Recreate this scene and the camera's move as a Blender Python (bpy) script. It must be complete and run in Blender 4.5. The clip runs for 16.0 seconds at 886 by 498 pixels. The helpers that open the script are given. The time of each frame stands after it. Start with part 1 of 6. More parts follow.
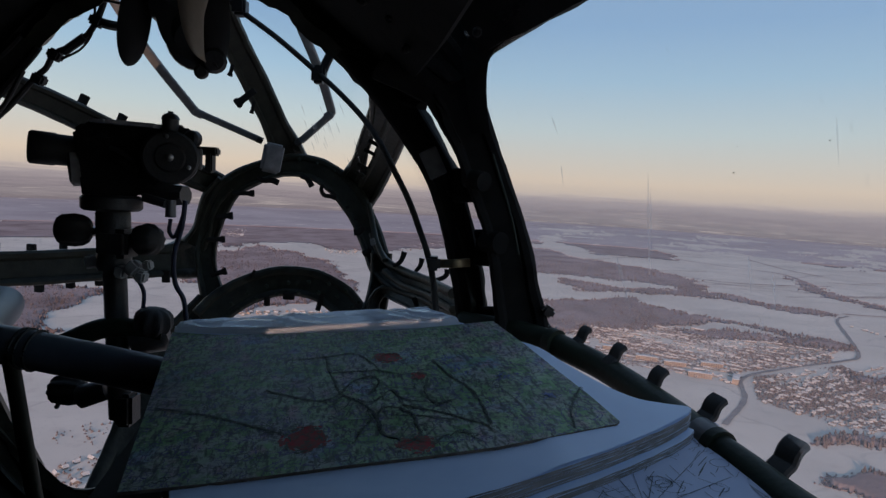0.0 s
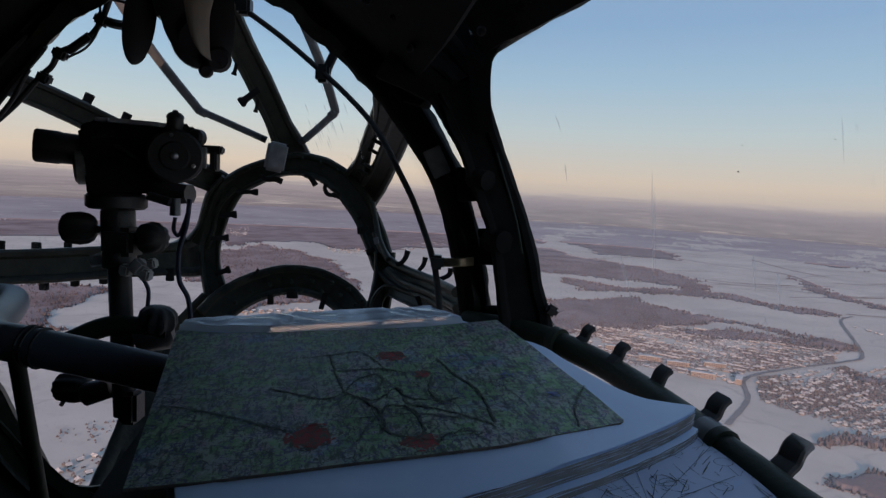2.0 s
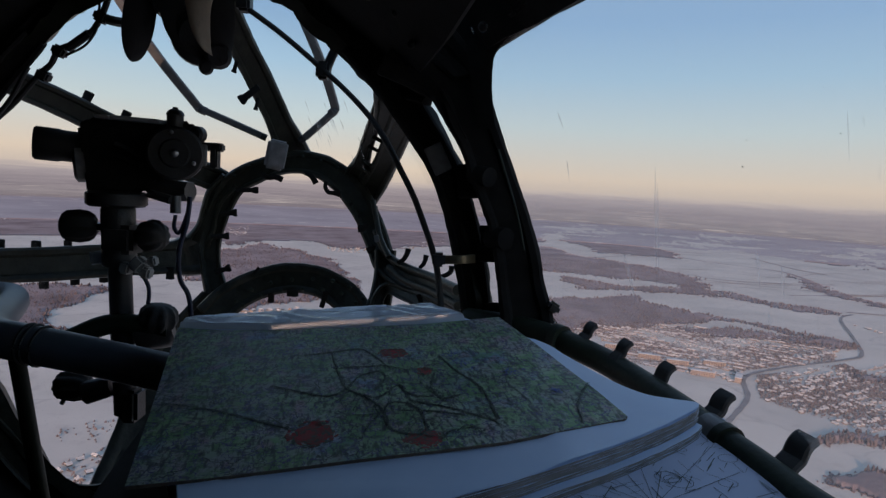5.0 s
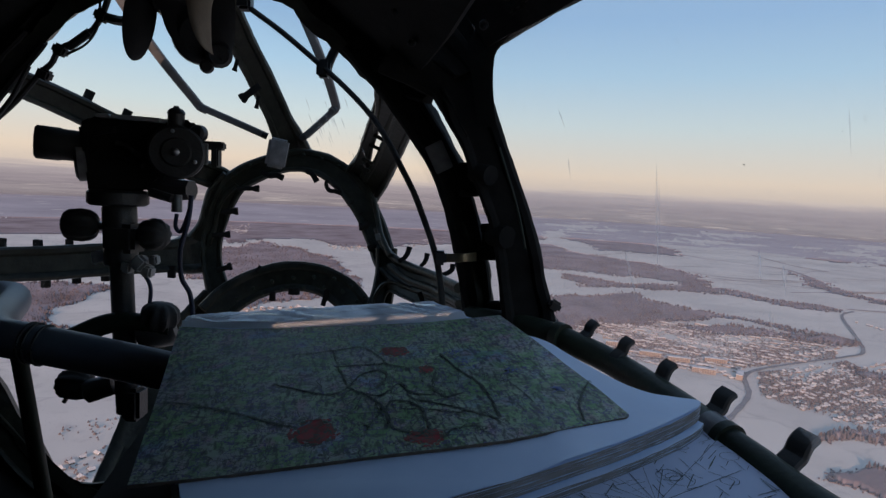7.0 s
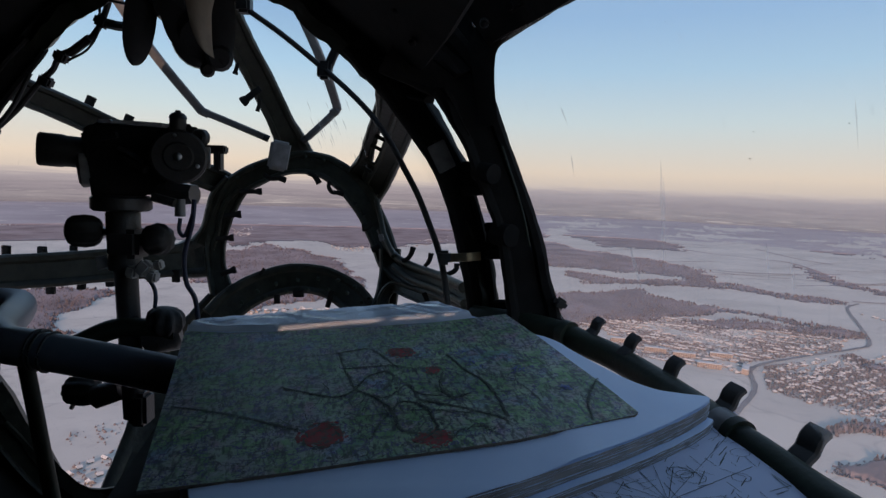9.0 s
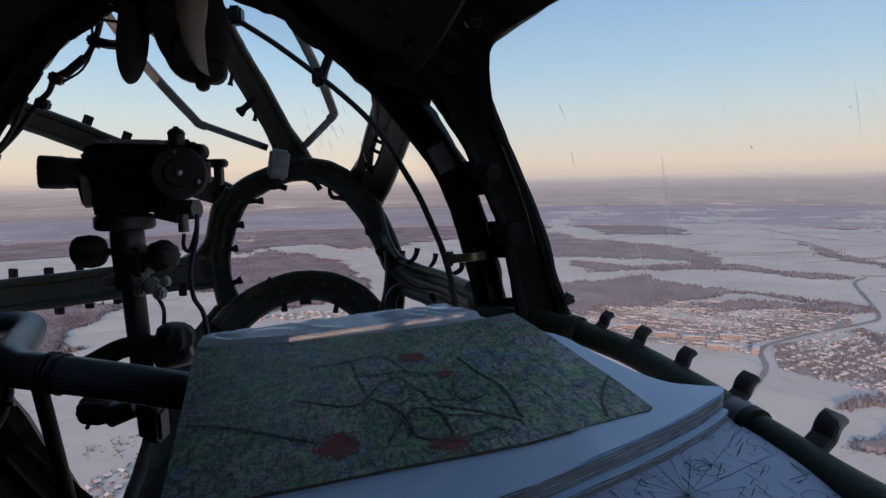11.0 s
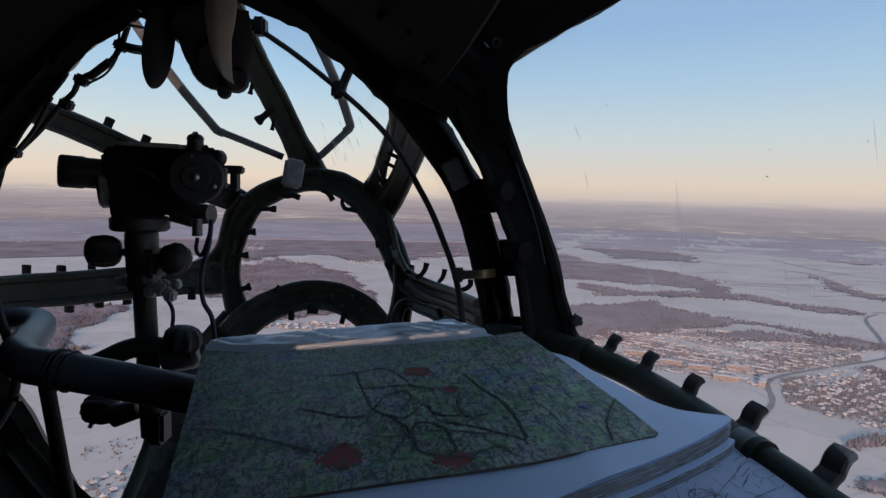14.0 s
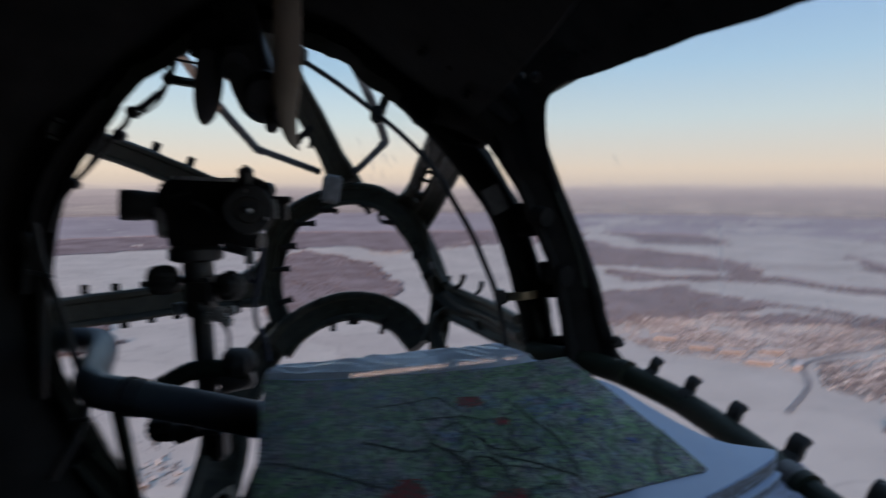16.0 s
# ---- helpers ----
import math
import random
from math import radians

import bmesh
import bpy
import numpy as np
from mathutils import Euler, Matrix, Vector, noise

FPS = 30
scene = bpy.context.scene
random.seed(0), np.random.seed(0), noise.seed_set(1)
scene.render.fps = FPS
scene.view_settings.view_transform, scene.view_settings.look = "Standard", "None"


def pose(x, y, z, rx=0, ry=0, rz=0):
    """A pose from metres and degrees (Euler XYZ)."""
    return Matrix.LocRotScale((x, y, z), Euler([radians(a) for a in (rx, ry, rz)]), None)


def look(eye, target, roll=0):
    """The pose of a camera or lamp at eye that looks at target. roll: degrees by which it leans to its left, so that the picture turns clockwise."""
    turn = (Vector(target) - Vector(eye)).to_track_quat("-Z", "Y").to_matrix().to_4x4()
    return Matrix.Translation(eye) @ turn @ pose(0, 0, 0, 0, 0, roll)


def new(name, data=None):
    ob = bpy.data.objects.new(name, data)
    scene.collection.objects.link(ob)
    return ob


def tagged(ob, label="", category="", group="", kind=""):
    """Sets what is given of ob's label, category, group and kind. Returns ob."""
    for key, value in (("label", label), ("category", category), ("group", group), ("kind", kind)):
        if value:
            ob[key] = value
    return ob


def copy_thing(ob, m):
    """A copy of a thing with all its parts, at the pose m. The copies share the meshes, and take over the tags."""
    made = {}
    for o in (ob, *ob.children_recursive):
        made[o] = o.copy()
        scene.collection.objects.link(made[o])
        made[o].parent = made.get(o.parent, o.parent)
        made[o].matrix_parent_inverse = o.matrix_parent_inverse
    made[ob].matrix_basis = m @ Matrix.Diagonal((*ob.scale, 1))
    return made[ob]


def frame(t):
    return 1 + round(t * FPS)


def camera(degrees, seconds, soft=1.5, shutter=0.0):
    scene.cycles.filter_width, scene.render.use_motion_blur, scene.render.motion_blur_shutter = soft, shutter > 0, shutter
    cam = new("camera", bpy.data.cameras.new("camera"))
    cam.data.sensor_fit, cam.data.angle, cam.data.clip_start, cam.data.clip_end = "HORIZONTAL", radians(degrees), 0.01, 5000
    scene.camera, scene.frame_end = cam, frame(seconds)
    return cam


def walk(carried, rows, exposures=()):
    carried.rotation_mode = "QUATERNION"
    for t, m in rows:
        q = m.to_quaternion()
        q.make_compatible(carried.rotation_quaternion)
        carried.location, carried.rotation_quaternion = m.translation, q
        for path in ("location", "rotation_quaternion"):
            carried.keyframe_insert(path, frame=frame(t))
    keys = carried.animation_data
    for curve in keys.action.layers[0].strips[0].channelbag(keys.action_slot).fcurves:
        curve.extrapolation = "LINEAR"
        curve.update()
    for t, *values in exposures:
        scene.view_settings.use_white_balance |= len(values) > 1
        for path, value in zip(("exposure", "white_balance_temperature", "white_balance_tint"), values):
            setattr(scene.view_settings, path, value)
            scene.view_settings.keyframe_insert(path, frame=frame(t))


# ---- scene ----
# The camera, held by hand in the glazed nose of an aircraft in level flight
cam = camera(74.54, 16.0, soft=1.4, shutter=0.9)
PATH = [  # seconds, place, yaw, pitch, roll
    (0.0, 0.0002, 0.0000, 0.0002, 0.00, -5.60, 3.29),
    (0.5, -0.0022, -0.0013, 0.0000, 0.08, -5.40, 3.44),
    (1.0, -0.0013, -0.0015, -0.0003, 0.09, -5.49, 3.42),
    (1.5, -0.0020, -0.0012, -0.0002, 0.18, -5.61, 3.35),
    (2.0, -0.0014, -0.0011, -0.0006, 0.26, -5.68, 3.38),
    (2.5, -0.0022, -0.0004, -0.0016, 0.22, -5.62, 3.47),
    (3.0, -0.0018, 0.0013, -0.0018, 0.09, -5.71, 3.40),
    (3.5, -0.0018, 0.0017, -0.0010, 0.04, -5.89, 3.27),
    (4.0, -0.0027, 0.0013, -0.0029, 0.23, -5.69, 3.31),
    (6.5, -0.0045, 0.0027, -0.0041, 0.20, -6.01, 3.23),
    (7.0, -0.0045, 0.0017, -0.0030, 0.31, -6.02, 3.16),
    (7.5, -0.0055, 0.0003, -0.0041, 0.49, -5.87, 3.07),
    (8.0, -0.0049, 0.0040, -0.0062, 0.37, -6.12, 3.06),
    (10.5, -0.0098, 0.0044, 0.0051, 0.97, -6.03, -0.40),
    (11.0, -0.0083, 0.0056, 0.0056, 0.95, -6.45, -1.02),
    (11.5, -0.0133, -0.0055, 0.0059, 2.26, -5.43, -0.54),
    (12.0, -0.0080, 0.0058, 0.0019, 1.34, -5.77, -0.44),
    (12.5, -0.0100, 0.0025, 0.0049, 1.47, -5.00, 0.94),
    (13.0, -0.0099, 0.0042, 0.0056, 1.51, -5.05, 1.33),
    (13.5, -0.0114, 0.0037, 0.0038, 1.53, -4.95, 1.36),
    (14.0, -0.0122, 0.0024, 0.0044, 1.75, -4.84, 1.54),
    (14.5, -0.0122, 0.0028, 0.0025, 1.71, -4.81, 1.74),
    (15.0, -0.0159, 0.0026, 0.0067, 1.24, -4.90, 1.70),
    (15.5, -0.0171, 0.0042, 0.0106, 0.91, -5.03, 2.05),
    (15.8, -0.0338, -0.0112, 0.0365, 2.36, -5.24, 1.27),
    (15.9, -0.0355, -0.0175, 0.0481, 2.91, -5.18, 0.92),
    (16.0, -0.0408, -0.0276, 0.0675, 4.24, -5.96, 0.01),
]
SUN_AZ, SUN_EL = 195.0, 12.0          # degrees: clockwise from straight ahead, and up
walk(cam, [(t, Matrix.Translation((x, y, z)) @ pose(0, 0, 0, 0, 0, yaw) @ pose(0, 0, 0, 90 + pitch, 0, 0) @ pose(0, 0, 0, 0, 0, roll))
           for t, x, y, z, yaw, pitch, roll in PATH], exposures=[(0.0, -0.12), (4.0, -0.08), (6.5, 0.0), (7.0, 0.08), (12.0, 0.12), (16.0, 0.11)])

# ---- world and sun ----
world = bpy.data.worlds.new("sky")
scene.world = world
world.use_nodes = True
wn, wl = world.node_tree.nodes, world.node_tree.links
sky = wn.new("ShaderNodeTexSky")
sky.sky_type, sky.sun_disc = "NISHITA", False
sky.sun_elevation, sky.sun_rotation = radians(SUN_EL), radians(SUN_AZ)
sky.altitude, sky.air_density, sky.dust_density, sky.ozone_density = 200, 1.0, 2.5, 1.0
dim = wn.new("ShaderNodeVectorMath")
dim.operation, dim.inputs[3].default_value = "SCALE", 0.10
wl.new(sky.outputs[0], dim.inputs[0])
# dusk colours by height over the horizon, laid over the sky model
wtc, sep, ramp, wmix = wn.new("ShaderNodeTexCoord"), wn.new("ShaderNodeSeparateXYZ"), wn.new("ShaderNodeValToRGB"), wn.new("ShaderNodeMix")
wmix.data_type = "RGBA"
wmix.inputs["Factor"].default_value = 0.92
wl.new(wtc.outputs["Generated"], sep.inputs[0])
wl.new(sep.outputs["Z"], ramp.inputs["Fac"])
DUSK = ((0.0, (0.62, 0.52, 0.46)), (0.03, (0.80, 0.66, 0.53)), (0.11, (0.60, 0.69, 0.71)), (0.19, (0.41, 0.60, 0.77)), (0.27, (0.30, 0.485, 0.735)),
        (0.5, (0.24, 0.37, 0.585)), (1.0, (0.16, 0.24, 0.39)))
for k, (at, colour) in enumerate(DUSK):
    el = ramp.color_ramp.elements[k] if k < 2 else ramp.color_ramp.elements.new(at)
    el.position, el.color = at, (*colour, 1)
wl.new(dim.outputs[0], wmix.inputs["A"])
wl.new(ramp.outputs[0], wmix.inputs["B"])
wl.new(wmix.outputs["Result"], wn["Background"].inputs[0])
wn["Background"].inputs[1].default_value = 1.0
sun = new("sun", bpy.data.lights.new("sun", "SUN"))
sun.data.energy, sun.data.angle, sun.data.color = 3.35, radians(0.3), (1.0, 0.65, 0.50)
a, e = radians(SUN_AZ), radians(SUN_EL)
sun.matrix_world = look((0, 0, 5), (-math.sin(a) * math.cos(e), -math.cos(a) * math.cos(e), 5 - math.sin(e)))


# ---- materials ----
def material(name, colour, rough=0.5, metal=0.0, second=None, scale=20.0, detail=4.0, bump=0.0, bump_scale=80.0, amount=0.5, spec=0.5, coords="Object"):
    """A principled material whose colour drifts between two tones, with fine relief."""
    m = bpy.data.materials.new(name)
    m.use_nodes = True
    n, l = m.node_tree.nodes, m.node_tree.links
    b = n["Principled BSDF"]
    b.inputs["Roughness"].default_value, b.inputs["Metallic"].default_value = rough, metal
    b.inputs["Specular IOR Level"].default_value = spec
    b.inputs["Base Color"].default_value = (*colour, 1)
    tc = n.new("ShaderNodeTexCoord")
    if second:
        t = n.new("ShaderNodeTexNoise")
        t.inputs["Scale"].default_value, t.inputs["Detail"].default_value = scale, detail
        l.new(tc.outputs[coords], t.inputs["Vector"])
        r = n.new("ShaderNodeValToRGB")
        r.color_ramp.elements[0].position, r.color_ramp.elements[1].position = 0.5 - amount / 2, 0.5 + amount / 2
        r.color_ramp.elements[0].color, r.color_ramp.elements[1].color = (*colour, 1), (*second, 1)
        l.new(t.outputs["Fac"], r.inputs["Fac"])
        l.new(r.outputs["Color"], b.inputs["Base Color"])
        rr = n.new("ShaderNodeMapRange")
        rr.inputs["To Min"].default_value, rr.inputs["To Max"].default_value = max(rough - 0.12, 0.05), min(rough + 0.12, 1)
        l.new(t.outputs["Fac"], rr.inputs["Value"])
        l.new(rr.outputs[0], b.inputs["Roughness"])
    if bump:
        t2 = n.new("ShaderNodeTexNoise")
        t2.inputs["Scale"].default_value, t2.inputs["Detail"].default_value = bump_scale, 6
        l.new(tc.outputs[coords], t2.inputs["Vector"])
        bp = n.new("ShaderNodeBump")
        bp.inputs["Strength"].default_value, bp.inputs["Distance"].default_value = bump, 0.002
        l.new(t2.outputs["Fac"], bp.inputs["Height"])
        l.new(bp.outputs[0], b.inputs["Normal"])
    return m


GREEN = material("dark_green_paint", (0.013, 0.019, 0.013), 0.5, 0, (0.032, 0.042, 0.028), 14, bump=0.35, bump_scale=120, spec=0.25)
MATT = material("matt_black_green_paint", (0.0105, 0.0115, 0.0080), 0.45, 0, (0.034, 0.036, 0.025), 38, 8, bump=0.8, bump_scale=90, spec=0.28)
BLACK = material("black_enamel", (0.022, 0.022, 0.023), 0.42, 0, (0.05, 0.05, 0.05), 25, 6, bump=0.35, bump_scale=200, spec=0.5)
LINING = material("dark_padded_lining", (0.015, 0.015, 0.015), 0.9, 0, (0.034, 0.033, 0.031), 11, 8, bump=0.8, bump_scale=50, spec=0.15)
# Mid-grey for the unseen bulkhead, to bounce fill light onto the frames.
BULKHEAD_BOUNCE = material("grey_green_bounce_paint", (0.18, 0.205, 0.19), 0.6, 0, (0.24, 0.26, 0.24), 8, bump=0.2)
PADDING = material("black_post_padding", (0.012, 0.012, 0.012), 0.85, 0, (0.028, 0.027, 0.025), 22, 8, bump=0.8, bump_scale=45, spec=0.06)
RUBBER = material("black_rubber", (0.018, 0.018, 0.018), 0.65, 0, (0.038, 0.037, 0.035), 40, 6, bump=0.3, bump_scale=160)
GREYPIPE = material("grey_enamelled_pipe", (0.10, 0.115, 0.135), 0.45, 0, (0.16, 0.175, 0.195), 18, bump=0.2, bump_scale=90)
STEEL = material("bare_steel", (0.35, 0.35, 0.35), 0.35, 1.0, (0.5, 0.5, 0.5), 30)
GREYBOX = material("pale_grey_plastic", (0.13, 0.13, 0.13), 0.6, 0, (0.30, 0.30, 0.295), 45, 8)
HOSE = material("braided_grey_hose", (0.025, 0.024, 0.022), 0.75, 0, (0.05, 0.047, 0.043), 60, bump=0.4, bump_scale=300)
WORN = material("worn_metal_and_lens_sheen", (0.22, 0.22, 0.215), 0.5, 0, (0.42, 0.42, 0.41), 60, 8, bump=0.3)
WHITE = material("white_paint_and_sky_sheen", (0.50, 0.52, 0.55), 0.5, 0, (0.70, 0.72, 0.74), 40, 8)
CORD = material("dark_blue_cable", (0.018, 0.024, 0.050), 0.6, 0, (0.035, 0.045, 0.085), 60, 6)
ALLOY = material("weathered_alloy", (0.16, 0.17, 0.18), 0.45, 0.6, (0.26, 0.27, 0.28), 22)
WIPER = material("dark_grey_enamel", (0.085, 0.085, 0.085), 0.35, 0, (0.15, 0.15, 0.15), 60, 8, bump=0.3, spec=0.6)
LEATHER = material("tan_leather", (0.20, 0.165, 0.125), 0.65, 0, (0.30, 0.25, 0.19), 30, bump=0.3, bump_scale=150)
# Blue skylight is put into the base colours of both white papers.
PAPER = material("paper_skylight_blue", (0.50, 0.63, 0.84), 0.40, 0, (0.62, 0.74, 0.92), 14, bump=0.6, bump_scale=11, spec=0.8)
COATED = material("coated_paper_skylight_blue", (0.80, 0.88, 0.96), 0.24, 0, (0.88, 0.94, 0.98), 9, bump=0.2, bump_scale=22, spec=1.0)
COATED.node_tree.nodes["Principled BSDF"].inputs["Coat Weight"].default_value = 1.0
COATED.node_tree.nodes["Principled BSDF"].inputs["Coat Roughness"].default_value = 0.12
COATED.node_tree.nodes["Principled BSDF"].inputs["Coat IOR"].default_value = 2.2
PAGE_EDGE = material("page_edges_dirt_shade", (0.12, 0.115, 0.112), 0.8, 0, (0.27, 0.26, 0.255), 60, 8, bump=0.4, bump_scale=150)
# The chart's blue is the tint of shade, put into its colour.
CHART = material("chart_paper_shade_blue", (0.46, 0.53, 0.70), 0.6, 0, (0.54, 0.60, 0.75), 12, bump=0.2, bump_scale=20)
BRASS = material("dull_brass_band", (0.35, 0.30, 0.2), 0.4, 0.8, (0.25, 0.2, 0.12), 40)
WOOD = material("dark_desk_board", (0.03, 0.027, 0.024), 0.6, 0, (0.05, 0.045, 0.04), 8, bump=0.3)
SNOW = material("wind_packed_snow", (0.555, 0.508, 0.457), 0.9, 0, (0.735, 0.672, 0.605), 0.012, 12, spec=0.1, amount=0.6)
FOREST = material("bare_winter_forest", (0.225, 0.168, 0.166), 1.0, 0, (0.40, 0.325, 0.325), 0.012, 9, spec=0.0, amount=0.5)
# Far woods get a lighter colour that stands in for distance haze.
HAZED = material("haze_pale_woods", (0.385, 0.335, 0.345), 1.0, 0, (0.52, 0.46, 0.465), 0.003, 10, spec=0.0)
THICKET = material("bare_garden_trees", (0.12, 0.095, 0.095), 1.0, 0, (0.25, 0.205, 0.20), 0.2, 4, spec=0.0)
SPRUCE = material("dark_winter_trees", (0.10, 0.080, 0.082), 1.0, 0, (0.19, 0.152, 0.152), 0.02, 4, spec=0.0)
ROAD = material("trodden_snow_road", (0.16, 0.145, 0.15), 0.9, 0, (0.29, 0.265, 0.265), 0.05)
BRICK = material("pale_brick_wall", (0.27, 0.20, 0.165), 0.8, 0, (0.37, 0.29, 0.24), 0.3)
TIMBER = material("weathered_timber_wall", (0.13, 0.115, 0.11), 0.85, 0, (0.26, 0.23, 0.21), 0.2)
ROOFSNOW = material("snowy_roof", (0.40, 0.375, 0.37), 0.9, 0, (0.78, 0.75, 0.74), 0.1, 3, amount=0.4)
PANEWIN = material("dark_window_glass", (0.03, 0.03, 0.035), 0.08, 0, spec=0.6)


def add_fields(m):
    """Fields of the plain: each with its own tone of snow, scrub and stubble along their edges, tracks across."""
    n, l = m.node_tree.nodes, m.node_tree.links
    b = n["Principled BSDF"]
    under = b.inputs["Base Color"].links[0].from_socket
    tc, mp = n.new("ShaderNodeTexCoord"), n.new("ShaderNodeMapping")
    mp.inputs["Scale"].default_value, mp.inputs["Rotation"].default_value = (0.0045, 0.0085, 0.0), (0, 0, 0.5)
    wob, sc, add = n.new("ShaderNodeTexNoise"), n.new("ShaderNodeVectorMath"), n.new("ShaderNodeVectorMath")
    wob.inputs["Scale"].default_value, wob.inputs["Detail"].default_value = 1.6, 5
    sc.operation, sc.inputs[3].default_value = "SCALE", 0.5
    l.new(tc.outputs["Object"], mp.inputs[0])
    l.new(mp.outputs[0], wob.inputs["Vector"])
    l.new(wob.outputs["Color"], sc.inputs[0])
    l.new(mp.outputs[0], add.inputs[0])
    l.new(sc.outputs[0], add.inputs[1])
    cell, edge, edge2 = n.new("ShaderNodeTexVoronoi"), n.new("ShaderNodeTexVoronoi"), n.new("ShaderNodeTexVoronoi")
    edge.feature = edge2.feature = "DISTANCE_TO_EDGE"
    for v, k in ((cell, 1.0), (edge, 1.0), (edge2, 3.1)):
        v.inputs["Scale"].default_value = k
        l.new(add.outputs[0], v.inputs["Vector"])
    grey = n.new("ShaderNodeSeparateColor")
    l.new(cell.outputs["Color"], grey.inputs[0])
    stub = n.new("ShaderNodeTexNoise")
    stub.inputs["Scale"].default_value, stub.inputs["Detail"].default_value = 0.05, 8
    l.new(tc.outputs["Object"], stub.inputs["Vector"])
    for sock, lo, hi, t0, t1, colour in ((grey.outputs[0], 0.35, 1.0, 0.0, 0.22, (0.44, 0.37, 0.355)), (stub.outputs["Fac"], 0.56, 0.74, 0.0, 0.4, (0.38, 0.32, 0.31)),
                                         (edge.outputs["Distance"], 0.003, 0.014, 0.22, 0.0, (0.24, 0.20, 0.20)), (edge2.outputs["Distance"], 0.01, 0.04, 0.04, 0.0, (0.26, 0.22, 0.22))):
        rg, mx = n.new("ShaderNodeMapRange"), n.new("ShaderNodeMix")
        rg.inputs["From Min"].default_value, rg.inputs["From Max"].default_value, rg.inputs["To Min"].default_value, rg.inputs["To Max"].default_value = lo, hi, t0, t1
        mx.data_type = "RGBA"
        l.new(sock, rg.inputs["Value"])
        l.new(rg.outputs[0], mx.inputs["Factor"])
        l.new(under, mx.inputs["A"])
        mx.inputs["B"].default_value = (*colour, 1)
        under = mx.outputs["Result"]
    l.new(under, b.inputs["Base Color"])


add_fields(SNOW)


def pane_material(name, dust):
    """Acrylic pane: clear, with a thin film of dust and fine scratches that scatter light."""
    m = bpy.data.materials.new(name)
    m.use_nodes = True
    n, l = m.node_tree.nodes, m.node_tree.links
    out = n["Material Output"]
    n.remove(n["Principled BSDF"])
    clear = n.new("ShaderNodeBsdfTransparent")
    gloss = n.new("ShaderNodeBsdfGlossy")
    gloss.inputs["Roughness"].default_value = 0.02
    fres = n.new("ShaderNodeFresnel")
    fres.inputs["IOR"].default_value = 1.12
    mix1 = n.new("ShaderNodeMixShader")
    weak = n.new("ShaderNodeMath")
    weak.operation, weak.inputs[1].default_value = "MULTIPLY", 0.08
    l.new(fres.outputs[0], weak.inputs[0])
    l.new(weak.outputs[0], mix1.inputs[0])
    l.new(clear.outputs[0], mix1.inputs[1])
    l.new(gloss.outputs[0], mix1.inputs[2])
    film = n.new("ShaderNodeBsdfTranslucent")
    film.inputs["Color"].default_value = (0.88, 0.83, 0.81, 1)
    tc = n.new("ShaderNodeTexCoord")
    mp = n.new("ShaderNodeMapping")
    mp.inputs["Scale"].default_value = (120, 120, 9)
    ns = n.new("ShaderNodeTexNoise")
    ns.inputs["Scale"].default_value, ns.inputs["Detail"].default_value = 1.0, 3
    l.new(tc.outputs["Object"], mp.inputs[0])
    l.new(mp.outputs[0], ns.inputs["Vector"])
    rng = n.new("ShaderNodeMapRange")
    rng.inputs["From Min"].default_value, rng.inputs["From Max"].default_value = 0.66, 0.8
    rng.inputs["To Min"].default_value, rng.inputs["To Max"].default_value = dust, dust + 0.10
    l.new(ns.outputs["Fac"], rng.inputs["Value"])
    mix2 = n.new("ShaderNodeMixShader")
    l.new(rng.outputs[0], mix2.inputs[0])
    l.new(mix1.outputs[0], mix2.inputs[1])
    l.new(film.outputs[0], mix2.inputs[2])
    l.new(mix2.outputs[0], out.inputs[0])
    return m


ACRYLIC = pane_material("clear_acrylic_pane", 0.008)
# Dust film made thicker, so its veil stands in for haze over the land.
DUST_HAZE = pane_material("dust_and_haze_pane", 0.155)


# ---- mesh helpers ----
def link_mesh(name, bm, mat, smooth=True):
    me = bpy.data.meshes.new(name)
    bmesh.ops.recalc_face_normals(bm, faces=bm.faces)
    bm.to_mesh(me)
    bm.free()
    me.materials.append(mat)
    if smooth:
        me.shade_smooth()
        me.set_sharp_from_angle(angle=radians(40))
    return new(name, me)


def part(name, bm, mat, parent=None, label="", smooth=True):
    ob = link_mesh(name, bm, mat, smooth)
    if parent is not None:
        ob.parent = parent
        ob.matrix_parent_inverse = parent.matrix_world.inverted()
    if label:
        tagged(ob, label)
    return ob


def root(name, place, label, category, group="", kind=""):
    ob = new(name)
    ob.empty_display_size = 0.05
    ob.matrix_world = Matrix.Translation(place)
    return tagged(ob, label, category, group, kind)


def spline(points, samples=8, closed=False):
    """Catmull-Rom through the points."""
    p = [Vector(q) for q in points]
    if len(p) == 2:
        return [p[0].lerp(p[1], k / samples) for k in range(samples + 1)]
    out, n = [], len(p)
    for i in range(n if closed else n - 1):
        if closed:
            a, b, c, d = p[i - 1], p[i], p[(i + 1) % n], p[(i + 2) % n]
        else:
            b, c = p[i], p[i + 1]
            a, d = (p[i - 1] if i else b * 2 - c), (p[i + 2] if i + 2 < n else c * 2 - b)
        for k in range(samples):
            t = k / samples
            out.append(0.5 * ((2 * b) + (c - a) * t + (2 * a - 5 * b + 4 * c - d) * t * t + (3 * b - a - 3 * c + d) * t ** 3))
    if not closed:
        out.append(p[-1])
    return out


def skin_rings(bm, rings, closed=False, caps=True):
    n = len(rings[0])
    for i in range(len(rings) if closed else len(rings) - 1):
        r0, r1 = rings[i], rings[(i + 1) % len(rings)]
        for k in range(n):
            bm.faces.new((r0[k], r0[(k + 1) % n], r1[(k + 1) % n], r1[k]))
    if caps and not closed:
        bm.faces.new(rings[0])
        bm.faces.new(rings[-1][::-1])


